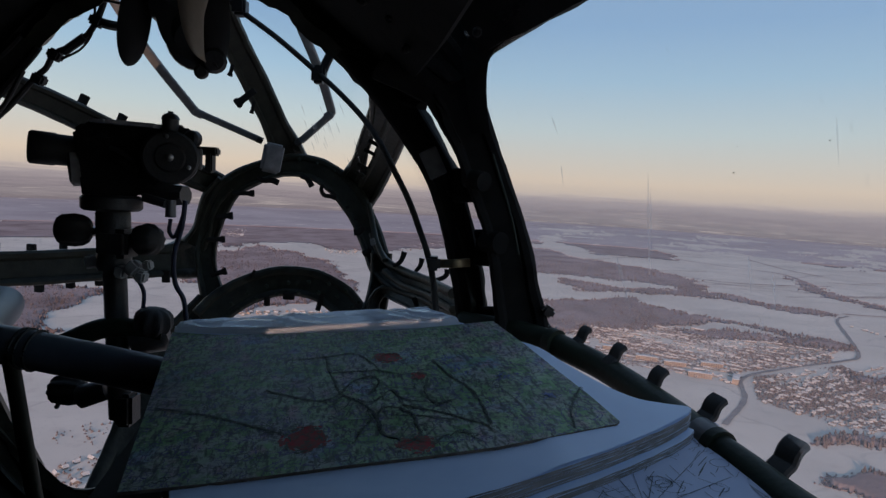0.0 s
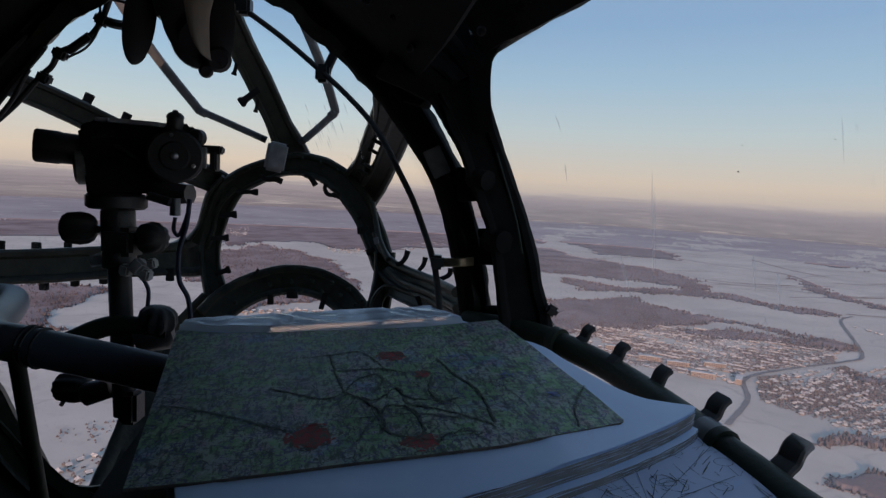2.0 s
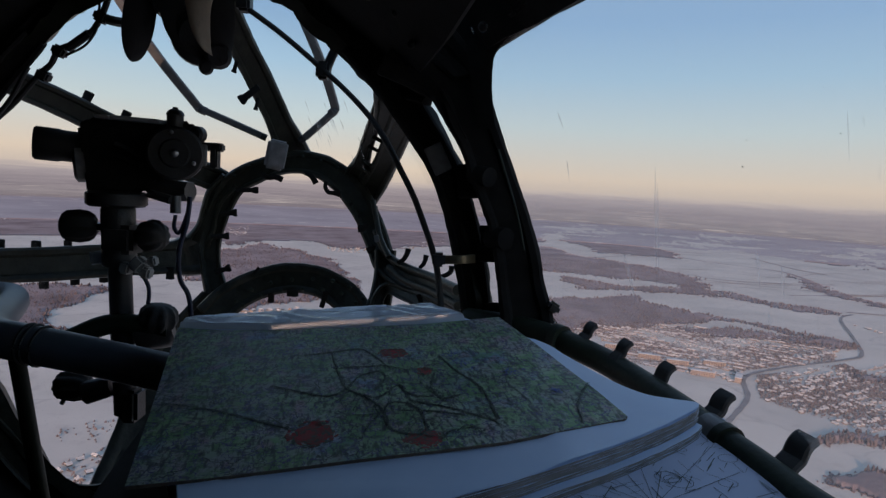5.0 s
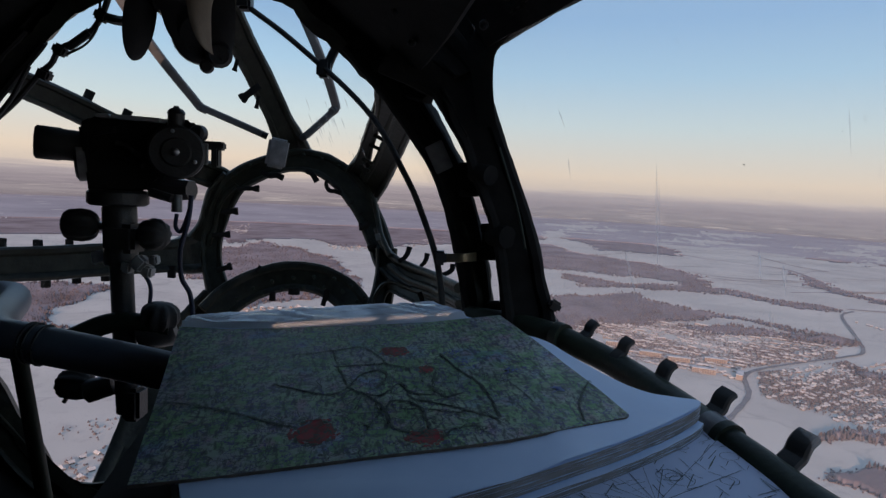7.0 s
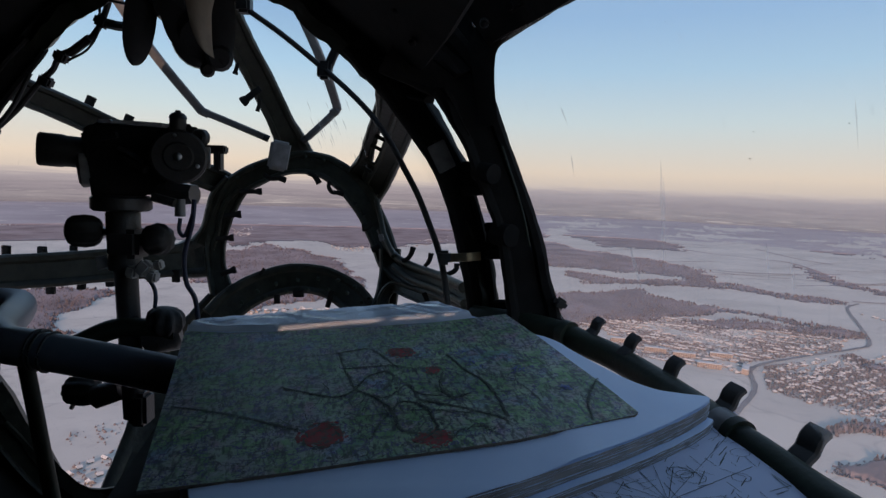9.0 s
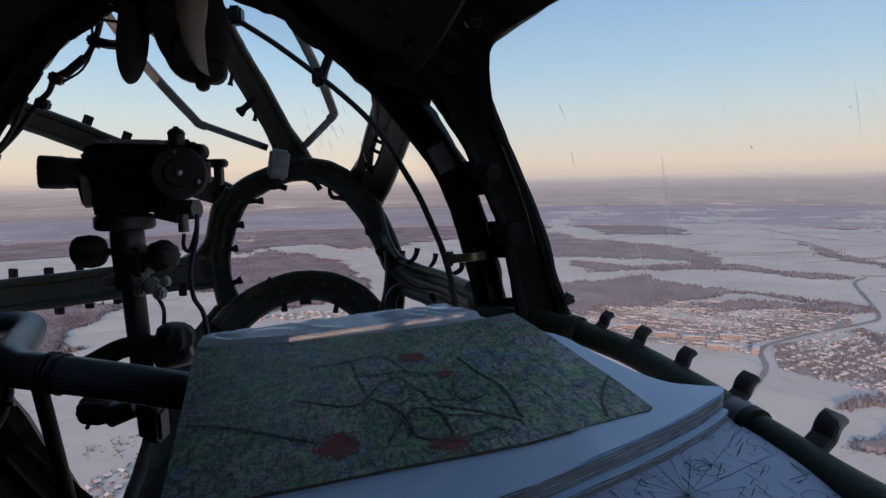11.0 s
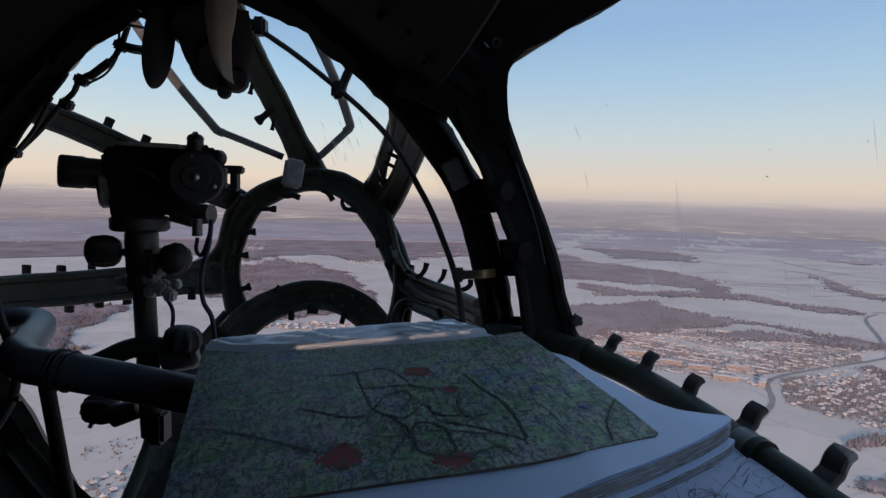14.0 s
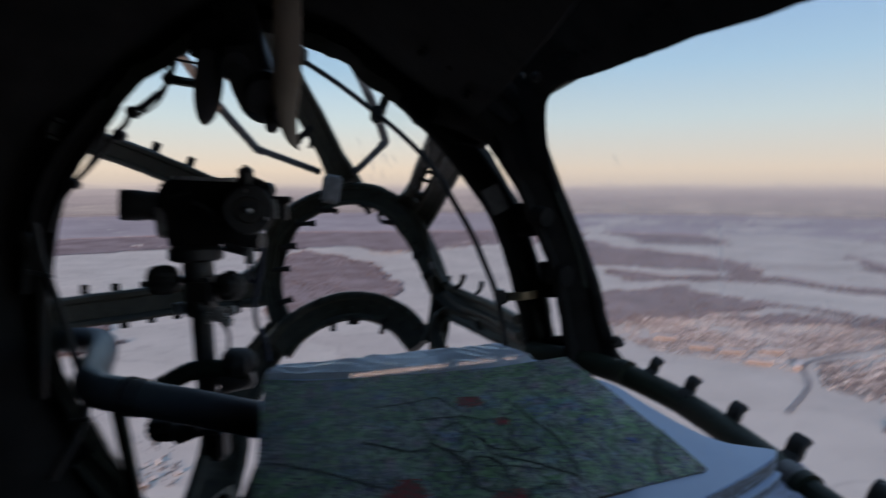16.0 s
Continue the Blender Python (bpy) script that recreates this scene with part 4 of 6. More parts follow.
peg((-0.058, 1.340, -0.256), (-0.052, 1.340, -0.270), 0.0104)
peg((-0.644, 1.620, -0.169), (-0.611, 1.620, -0.166), 0.0126, 1.50)
peg((-0.633, 1.620, -0.265), (-0.605, 1.620, -0.255), 0.0142, 1.50)
peg((-0.624, 1.630, -0.104), (-0.594, 1.630, -0.100), 0.0142, 1.50)
peg((-0.576, 1.630, -0.036), (-0.535, 1.630, -0.034), 0.0127, 1.50)
peg((-0.520, 1.520, 0.218), (-0.552, 1.520, 0.193), 0.0162, 1.50)
peg((-0.550, 1.480, 0.275), (-0.555, 1.480, 0.256), 0.0086, 1.50)
peg((-0.521, 1.560, 0.198), (-0.525, 1.560, 0.176), 0.0076, 1.50)
hooked([(-0.531, 1.630, 0.013), (-0.510, 1.630, 0.002), (-0.490, 1.630, 0.005), (-0.471, 1.630, -0.001)], 0.0127)
hooked([(-0.408, 1.630, 0.021), (-0.392, 1.630, 0.015), (-0.382, 1.630, 0.004), (-0.376, 1.630, -0.006)], 0.0127)
hooked([(-0.345, 1.620, 0.001), (-0.347, 1.620, -0.014), (-0.338, 1.620, -0.028), (-0.322, 1.620, -0.030), (-0.305, 1.620, -0.034)], 0.0110)
hooked([(-0.326, 1.620, -0.012), (-0.315, 1.620, -0.019), (-0.305, 1.620, -0.029)], 0.0063)
hooked([(-0.222, 1.600, -0.108), (-0.233, 1.600, -0.121), (-0.248, 1.600, -0.124)], 0.0171)
hooked([(-0.198, 1.580, -0.167), (-0.207, 1.580, -0.176), (-0.218, 1.580, -0.181)], 0.0138)
hooked([(-0.268, 1.620, -0.055), (-0.277, 1.620, -0.059)], 0.0079)
hooked([(-0.242, 1.620, -0.087), (-0.252, 1.620, -0.091)], 0.0079)
hooked([(-0.126, 1.480, -0.196), (-0.111, 1.480, -0.189), (-0.103, 1.480, -0.176), (-0.098, 1.480, -0.159)], 0.0115)
hooked([(-0.065, 1.420, -0.199), (-0.057, 1.420, -0.190), (-0.052, 1.420, -0.179), (-0.050, 1.420, -0.166)], 0.0110)
hooked([(-0.013, 1.320, -0.203), (0.002, 1.320, -0.197), (0.012, 1.320, -0.188), (0.013, 1.320, -0.176)], 0.0102)


def nose_panes():
    """Curved acrylic panes from the hoop to the round frame, one for each gap between the bars."""
    outer = rim_at(1.07, -0.03)
    n = len(outer)
    cuts = [0, 14, 30, 46, 58, 72, 86, 98, n]
    for a, b in zip(cuts[:-1], cuts[1:]):
        bm = bmesh.new()
        rows = []
        for s in range(7):
            f = s / 6
            row = []
            for k in range(a, b + 1):
                o = outer[k % n]
                u = Vector((o.x - RC.x, 0, o.z - RC.z)).normalized()
                i = RC + u * (RR + 0.03) + Vector((0, 0.06, 0))
                q = i.lerp(o, f) + (u * 0.22 + Vector((0, 0.55, 0))) * (f * (1 - f))
                row.append(bm.verts.new(q))
            rows.append(row)
        for r0, r1 in zip(rows[:-1], rows[1:]):
            for k in range(len(r0) - 1):
                bm.faces.new((r0[k], r0[k + 1], r1[k + 1], r1[k]))
        bmesh.ops.recalc_face_normals(bm, faces=bm.faces)
        ob = part("pane", bm, ACRYLIC, nose)
        ob.visible_shadow = False
    bm = bmesh.new()
    bm.faces.new([bm.verts.new(RC + Vector((RR * math.cos(t), 0.02, RR * math.sin(t)))) for t in [2 * math.pi * k / 40 for k in range(40)]])
    ob = part("pane", bm, ACRYLIC, nose, "flat round pane")
    ob.visible_shadow = False


nose_panes()

# side window: posts, upper edge, lower rail, pane
side = root("window_2", (0.15, 0.6, 0.0), "large side window with a dark green rail below", "window", kind="structure")
limb("window_frame", [(-0.104, 0.960, 0.236, 0.135), (-0.044, 0.960, 0.204, 0.118), (0.004, 0.955, 0.162, 0.090), (0.023, 0.950, 0.118, 0.081), (0.044, 0.945, 0.074, 0.072), (0.062, 0.940, 0.030, 0.073), (0.081, 0.935, -0.014, 0.071), (0.095, 0.930, -0.049, 0.070), (0.110, 0.920, -0.101, 0.075), (0.119, 0.920, -0.146, 0.077), (0.128, 0.910, -0.185, 0.084), (0.135, 0.900, -0.223, 0.087)], side, PADDING, 0.05, "broad dark post flaring into the ceiling")
limb("window_frame", [(-0.170, 1.030, 0.251, 0.087), (-0.114, 1.030, 0.180, 0.070), (-0.078, 1.025, 0.126, 0.060), (-0.041, 1.020, 0.075, 0.057), (-0.012, 1.020, 0.029, 0.056), (0.009, 1.015, -0.019, 0.057), (0.025, 1.010, -0.067, 0.057), (0.037, 1.000, -0.114, 0.057), (0.048, 1.000, -0.163, 0.055), (0.058, 1.000, -0.223, 0.054)], side, PADDING, 0.04, "inner post")
limb("bracket", [(-0.033, 0.955, 0.151, 0.024), (-0.017, 0.955, 0.125, 0.022), (-0.004, 0.955, 0.104, 0.020), (0.013, 0.950, 0.077, 0.018)], side, PADDING, 0.03)
limb("bracket", [(0.010, 0.990, 0.012, 0.061), (0.047, 0.970, 0.014, 0.058)], side, PADDING, 0.03)
limb("bracket", [(0.052, 0.980, -0.090, 0.063), (0.085, 0.960, -0.087, 0.062)], side, PADDING, 0.03)
limb("bracket", [(0.072, 0.980, -0.219, 0.056), (0.110, 0.950, -0.210, 0.054)], side, PADDING, 0.03)
limb("bracket", [(-0.085, 1.010, 0.167, 0.044), (-0.054, 0.990, 0.156, 0.041)], side, PADDING, 0.03)
part("foot", lumpy(sweep([(0.158, 0.910, -0.198), (0.172, 0.905, -0.216), (0.187, 0.900, -0.231)], rect(0.03, 0.03, 0.4), (0, 1, 0), 8), 0.002), PADDING, side)
part("window_frame", lumpy(sweep([(0.046, 0.930, 0.230), (0.067, 0.900, 0.240), (0.094, 0.840, 0.241), (0.117, 0.740, 0.233), (0.160, 0.600, 0.231), (0.204, 0.420, 0.219), (0.194, 0.250, 0.181)], [(-0.012, -0.015), (0.07, -0.03), (0.16, -0.05), (0.16, -0.01), (0.07, 0.02), (-0.012, 0.02)], None, 14), 0.002), PADDING, side, "upper window edge")
for k, q in enumerate(spline([(0.079, 0.850, 0.230), (0.101, 0.780, 0.231), (0.125, 0.700, 0.232), (0.149, 0.600, 0.231), (0.184, 0.520, 0.236)], 3)):
    part("bolt", lathe([(0, 0.009), (0.004, 0.009), (0.006, 0.006), (0.012, 0.005)], q + Vector((-0.012, -0.02, 0.016)), (-0.4, -0.8, -0.3), 8), PADDING, side)
limb("bracket", [(-0.044, 0.975, 0.279, 0.128), (-0.006, 0.960, 0.228, 0.099), (0.014, 0.950, 0.184, 0.050)], side, PADDING, 0.03)
corner = [Vector(p) for p in ((0.063, 0.930, 0.096), (0.058, 0.930, 0.126), (0.054, 0.930, 0.160), (0.053, 0.930, 0.182), (0.054, 0.930, 0.203), (0.057, 0.928, 0.211), (0.062, 0.918, 0.216), (0.075, 0.900, 0.221), (0.092, 0.870, 0.227), (0.111, 0.835, 0.232), (0.127, 0.800, 0.237), (0.122, 0.800, 0.251), (0.073, 0.900, 0.259), (0.036, 0.930, 0.270), (0.015, 0.930, 0.218), (0.025, 0.930, 0.167), (0.038, 0.930, 0.094))]
bm = bmesh.new()
front = [bm.verts.new(p) for p in corner]
skin_rings(bm, [front, [bm.verts.new(p + Vector((-0.004, 0.004, 0))) for p in corner]])
part("gusset", bm, PADDING, side, "rounded padded corner")
part("plate", lumpy(block((0.032, 0.008, 0.050), Matrix.Translation((-0.025, 1.000, 0.048)) @ pose(0, 0, 0, 0, -28, 0), 0.2), 0.001), WIPER, side, "bare grey plate on the inner post")
for p, q, rad in (((0.035, 0.965, 0.025), (0.060, 0.935, 0.020), 0.016), ((0.070, 0.955, -0.076), (0.092, 0.925, -0.076), 0.018)):
    part("hinge", tube([p, q], rad, 18, 2), PADDING, side, "round black hinge between the posts")
part("stop", block((0.02, 0.02, 0.016), Matrix.Translation((0.171, 0.905, -0.177)) @ pose(0, 0, 0, 0, 30, 0), 0.25), BLACK, side)
# Thin strip added to draw the highlight line along the post.
part("highlight_strip", sweep([(0.068, 0.900, 0.062), (0.080, 0.900, 0.030), (0.093, 0.900, -0.004), (0.107, 0.900, -0.046), (0.118, 0.900, -0.090)], rect(0.0035, 0.004), (0, 1, 0), 6), GREEN, side, "thin strip added for the highlight along the post")
RAIL = [(0.042, 1.000, -0.224), (0.144, 0.900, -0.216), (0.215, 0.820, -0.227), (0.249, 0.750, -0.234), (0.276, 0.640, -0.238), (0.283, 0.575, -0.239), (0.297, 0.530, -0.243), (0.311, 0.470, -0.247), (0.320, 0.360, -0.237)]
rail = part("rail", tube(RAIL, 0.0182, 18, taper=(1.06, 0.86)), GREEN, side, "round dark green rail")
for p, q, rad, mat in (((0.170, 0.870, -0.215), (0.179, 0.857, -0.216), 0.0205, GREEN), ((0.279, 0.590, -0.236), (0.2845, 0.568, -0.2372), 0.0182, WIPER), ((0.2845, 0.568, -0.2372), (0.287, 0.558, -0.2382), 0.0190, GREEN)):
    part("sleeve", tube([p, q], rad, 18, 2), mat, rail, "worn rail joint sleeve")


def hook(p, s):
    """A curved rubber-faced pane latch standing on the rail."""
    p = Vector(p)
    up, out, along = Vector((0.05, -0.1, 1)).normalized(), Vector((0.9, 0.42, 0.0)).normalized(), Vector((-0.42, 0.9, 0)).normalized()
    pts = [p - up * 0.012 * s - out * 0.006 * s, p + up * 0.006 * s + out * 0.004 * s, p + up * 0.016 * s + out * 0.016 * s, p + up * 0.030 * s + out * 0.021 * s, p + up * 0.036 * s + out * 0.030 * s]
    return part("latch", sweep(pts, rect(0.026 * s, 0.011 * s), along.cross(up) * -1, 5), RUBBER, side, "curved black latch")


for p, k in (((0.202, 0.840, -0.217), 0.72), ((0.233, 0.775, -0.225), 0.74), ((0.261, 0.700, -0.235), 0.78), ((0.289, 0.610, -0.238), 0.80), ((0.320, 0.520, -0.248), 0.86)):
    hook(p, k)
bm = bmesh.new()
up_edge = spline([(-0.015, 0.985, 0.258), (0.118, 0.760, 0.241), (0.165, 0.620, 0.240), (0.213, 0.440, 0.230), (0.210, 0.270, 0.196)], 4)
low_edge = spline([(0.111, 0.965, -0.251), (0.233, 0.800, -0.232), (0.280, 0.700, -0.238), (0.324, 0.500, -0.245), (0.328, 0.360, -0.228)], 4)
rows = [[bm.verts.new(u.lerp(v, f) + Vector((0.05 * f * (1 - f) * 4 + 0.012, 0, 0))) for f in [k / 8 for k in range(9)]] for u, v in zip(up_edge, low_edge)]
for r0, r1 in zip(rows[:-1], rows[1:]):
    for k in range(8):
        bm.faces.new((r0[k], r0[k + 1], r1[k + 1], r1[k]))
ob = part("pane", bm, DUST_HAZE, side, "large scratched side pane")
ob.visible_shadow = False

SCRATCH = pane_material("pale_scratch", 0.26)


def scratch(a, b, w, parent):
    """A fine pale scratch or streak on a pane."""
    a, b = Vector(a), Vector(b)
    s = (b - a).cross(a).normalized() * w * 1.5
    bm = bmesh.new()
    m1 = a.lerp(b, 0.3)
    bm.faces.new([bm.verts.new(v) for v in (a, m1 - s, b, m1 + s)])
    ob = part("scratch", bm, SCRATCH, parent, smooth=False)
    ob.visible_shadow = False


for a, b, w in (((0.245, 0.720, 0.042), (0.255, 0.700, -0.119), 0.0013), ((0.250, 0.720, 0.022), (0.255, 0.700, -0.094), 0.0008), ((0.221, 0.740, -0.066), (0.241, 0.720, -0.141), 0.0016), ((0.335, 0.600, -0.110), (0.336, 0.590, -0.137), 0.0013), ((0.149, 0.880, 0.122), (0.162, 0.880, 0.093), 0.0009), ((0.337, 0.520, 0.086), (0.345, 0.520, 0.040), 0.0005),
                ((0.316, 0.600, -0.046), (0.323, 0.600, -0.087), 0.0012), ((0.331, 0.580, -0.060), (0.338, 0.580, -0.094), 0.0012), ((0.165, 0.860, 0.051), (0.171, 0.860, 0.020), 0.0008)):
    scratch(a, b, w, side)
for k in range(26):
    x0 = rng.uniform(0, 1)
    a = Vector((-0.358, 1.500, 0.201)).lerp(Vector((-0.213, 1.450, 0.079)), x0) + Vector((rng.uniform(-0.06, 0.03), 0, rng.uniform(-0.04, 0.06)))
    scratch(a, a + Vector((0.012, 0.0, -0.03)) * rng.uniform(0.6, 1.8), 0.0009, nose)

# ---- papers on the navigator's desk ----
PL = (-0.303, 0.065, 0.139)


def on_desk(x, y, lift=0.0):
    return Vector((x, y, PL[0] + PL[1] * x + PL[2] * y + lift))


def sheet(outline, lift, thick, bm=None, wave=0.0):
    """A sheet with this outline, lying on the desk's slope."""
    bm = bm or bmesh.new()
    pts = [on_desk(x, y, lift + wave * math.sin(9 * x + 5 * y)) for x, y in outline]
    a = [bm.verts.new(p) for p in pts]
    b = [bm.verts.new(p + Vector((0, 0, thick))) for p in pts]
    skin_rings(bm, [a, b])
    return bm


desk = root("desk", (-0.1, 0.6, -0.3), "dark sloping navigator's desk under the papers", "desk")
part("desktop", sheet([(-0.32, 0.15), (0.27, 0.15), (0.25, 0.60), (0.08, 0.82), (-0.34, 0.80), (-0.29, 0.42)], -0.05, 0.02), WOOD, desk)
part("side_panel", block((0.02, 0.42, 0.5), Matrix.Translation(on_desk(-0.22, 0.62, -0.31)) @ pose(0, 0, 0, 0, 0, 17), 0.05), WOOD, desk)
part("support", tube([on_desk(-0.1, 0.5, -0.05), (-0.1, 0.52, -0.75)], 0.03, 10), GREEN, desk)
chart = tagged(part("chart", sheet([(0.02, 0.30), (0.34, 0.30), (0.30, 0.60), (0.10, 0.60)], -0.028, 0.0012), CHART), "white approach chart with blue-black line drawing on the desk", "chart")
stack_outline = [(-0.374, 0.821), (-0.289, 0.845), (-0.151, 0.866), (-0.019, 0.879), (0.019, 0.835), (0.120, 0.746), (0.148, 0.701), (0.172, 0.654), (0.194, 0.620), (0.217, 0.598), (0.240, 0.589), (0.263, 0.577), (0.230, 0.548), (0.195, 0.526),
                 (0.163, 0.507), (0.107, 0.478), (0.056, 0.452), (-0.015, 0.422), (-0.090, 0.393), (-0.162, 0.372), (-0.214, 0.457), (-0.294, 0.613)]
stack = root("paper_stack", on_desk(0, 0.6, -0.02), "thick stack of white sheets with curling edges on the desk", "papers")
for k in range(17):
    low = k > 10
    g = (1.006 if low else 1.0) + 0.0008 * float(rng.uniform(-1, 1))
    o = [(x * g, (y - 0.6) * g + 0.6 - (0.007 if low else 0.0) + 0.0007 * float(rng.uniform(-1, 1))) for x, y in [(q.x, q.y) for q in spline([(x, y, 0) for x, y in stack_outline], 3, True)]]
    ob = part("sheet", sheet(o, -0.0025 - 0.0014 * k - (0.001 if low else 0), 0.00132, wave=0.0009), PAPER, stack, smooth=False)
    # sides in darker grey: dirt of the page edges plus painted shade
    ob.data.materials.append(PAGE_EDGE)
    for f in ob.data.polygons:
        f.material_index = 1 if abs(f.normal.z) < 0.5 else 0

# the leaf on top of the stack, cockled by damp
leaf = [on_desk(q.x, q.y) for q in spline([(x, y, 0) for x, y in stack_outline], 4, True)]
mid = sum(leaf, Vector()) / len(leaf)
bm, rings = bmesh.new(), []
for k in range(22):
    ring = []
    for p in leaf:
        q = mid.lerp(p, 1.0 - k / 22.5)
        cockle = noise.noise((q.x * 13, q.y * 9, 1.0)) + 0.5 * noise.noise((q.x * 31 + q.y * 12, q.y * 17, 4.0))
        ring.append(bm.verts.new(q + Vector((0, 0, 0.0002 + 0.0013 * (cockle + 0.6)))))
    rings.append(ring)
skin_rings(bm, rings, caps=False)
bm.faces.new(rings[-1])
for v in list(bm.verts):
    if v.co.y > 0.45 and v.co.x < 0.1 and v.co.y < 0.80:
        v.co.z -= 0.0016
part("sheet", bm, PAPER, stack, "cockled white top leaf")

# top sheet, creased and curling along its far edge
near_edge = spline([on_desk(*p) for p in ((-0.367, 0.793), (-0.230, 0.786), (-0.060, 0.800), (0.031, 0.818))], 16)
far_edge = spline([on_desk(*p, 0.0055) for p in ((-0.366, 0.822), (-0.250, 0.842), (-0.113, 0.864), (-0.020, 0.874))], 16)
bm, rows = bmesh.new(), []
for i, (p, q) in enumerate(zip(near_edge, far_edge)):
    row = []
    for k in range(19):
        f = (k / 18) ** 1.25
        crease = abs(((0.21 * i + 3.4 * f + 0.9 * math.sin(0.33 * i)) % 2.0) - 1.0)
        ripple = noise.noise((0.23 * i, 2.2 * f, 0.0))
        row.append(bm.verts.new(p.lerp(q, f) + Vector((0, 0.004 * ripple * f, 0.0006 + 0.0068 * min(1.0, f / 0.1) * (1 - f) ** 0.8 + (0.0019 * crease + 0.0016 * ripple) * min(1.0, 6 * f)))))
    rows.append(row)
for r0, r1 in zip(rows[:-1], rows[1:]):
    for k in range(18):
        bm.faces.new((r0[k], r1[k], r1[k + 1], r0[k + 1]))
bmesh.ops.solidify(bm, geom=bm.faces[:], thickness=-0.0004)
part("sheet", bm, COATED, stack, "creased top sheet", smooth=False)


def map_material():
    m = material("printed_map", (0.21, 0.41, 0.16), 0.5, 0, (0.41, 0.53, 0.34), 40, 10, bump=0.12, amount=0.3, spec=0.4)
    n, l = m.node_tree.nodes, m.node_tree.links
    b = n["Principled BSDF"]
    tc = n.new("ShaderNodeTexCoord")
    base = b.inputs["Base Color"].links[0].from_socket

    def lines(scale, width, colour, under, warp=0.02):
        v = n.new("ShaderNodeTexVoronoi")
        v.feature = "DISTANCE_TO_EDGE"
        v.inputs["Scale"].default_value = scale
        ns, add, sc = n.new("ShaderNodeTexNoise"), n.new("ShaderNodeVectorMath"), n.new("ShaderNodeVectorMath")
        ns.inputs["Scale"].default_value, ns.inputs["Detail"].default_value = scale * 1.7, 4
        sc.operation, sc.inputs[3].default_value = "SCALE", warp
        l.new(tc.outputs["Object"], ns.inputs["Vector"])
        l.new(ns.outputs["Color"], sc.inputs[0])
        l.new(tc.outputs["Object"], add.inputs[0])
        l.new(sc.outputs[0], add.inputs[1])
        l.new(add.outputs[0], v.inputs["Vector"])
        r = n.new("ShaderNodeMapRange")
        r.inputs["From Min"].default_value, r.inputs["From Max"].default_value = width * 0.4, width
        r.inputs["To Min"].default_value, r.inputs["To Max"].default_value = 1, 0
        l.new(v.outputs["Distance"], r.inputs["Value"])
        mx = n.new("ShaderNodeMix")
        mx.data_type = "RGBA"
        l.new(r.outputs[0], mx.inputs["Factor"])
        l.new(under, mx.inputs["A"])
        mx.inputs["B"].default_value = (*colour, 1)
        return mx.outputs["Result"]

    def patches(scale, low, high, colour, strength, under, stretch=(1, 1, 1), turn=0.0):
        mp, ns, r, mx = n.new("ShaderNodeMapping"), n.new("ShaderNodeTexNoise"), n.new("ShaderNodeMapRange"), n.new("ShaderNodeMix")
        mp.vector_type = "TEXTURE"
        mp.inputs["Scale"].default_value = tuple(1 / k for k in stretch)
        mp.inputs["Rotation"].default_value = (0, 0, -turn)
        ns.inputs["Scale"].default_value, ns.inputs["Detail"].default_value, ns.inputs["Roughness"].default_value = scale, 5, 0.6
        l.new(tc.outputs["Object"], mp.inputs[0])
        l.new(mp.outputs[0], ns.inputs["Vector"])
        l.new(ns.outputs["Fac"], r.inputs["Value"])
        r.inputs["From Min"].default_value, r.inputs["From Max"].default_value = low, high
        r.inputs["To Min"].default_value, r.inputs["To Max"].default_value = 0, strength
        mx.data_type = "RGBA"
        l.new(r.outputs[0], mx.inputs["Factor"])
        l.new(under, mx.inputs["A"])
        mx.inputs["B"].default_value = (*colour, 1)
        return mx.outputs["Result"]
    c = patches(14, 0.46, 0.62, (0.38, 0.30, 0.41), 0.6, base)
    c = patches(21, 0.55, 0.66, (0.20, 0.28, 0.52), 0.7, c, turn=0.6)
    c = patches(34, 0.54, 0.66, (0.44, 0.25, 0.32), 0.7, c, turn=1.3)
    c = patches(9, 0.45, 0.62, (0.13, 0.25, 0.10), 0.6, c, turn=2.0)
    c = patches(46, 0.53, 0.62, (0.13, 0.30, 0.10), 0.7, c, turn=0.9)
    c = patches(62, 0.53, 0.61, (0.04, 0.065, 0.04), 0.75, c, (3.4, 0.9, 1), -0.30)
    c = patches(80, 0.55, 0.62, (0.05, 0.04, 0.065), 0.7, c, (2.6, 0.8, 1), -0.12)
    c = patches(66, 0.57, 0.64, (0.06, 0.05, 0.075), 0.65, c, (0.8, 2.8, 1), 0.1)
    c = patches(120, 0.56, 0.66, (0.50, 0.47, 0.50), 0.5, c)
    c = patches(190, 0.54, 0.62, (0.06, 0.06, 0.07), 0.6, c)
    c = lines(38, 0.03, (0.10, 0.09, 0.20), c, 0.05)
    c = lines(17, 0.014, (0.06, 0.07, 0.06), c, 0.10)
    l.new(c, b.inputs["Base Color"])
    return m


map_o = [(-0.368, 0.790), (-0.299, 0.779), (-0.222, 0.781), (-0.115, 0.789), (-0.022, 0.800), (0.078, 0.825), (0.117, 0.730), (0.141, 0.664), (0.165, 0.602), (0.182, 0.550), (0.178, 0.545), (0.144, 0.534),
         (0.061, 0.507), (0.001, 0.494), (-0.067, 0.481), (-0.131, 0.467), (-0.188, 0.455), (-0.250, 0.445), (-0.296, 0.581)]
mapsheet = tagged(part("map_sheet", sheet(map_o, -0.0004, 0.0030), map_material(), smooth=False), "green topographic map marked in red, lying on the papers", "map")
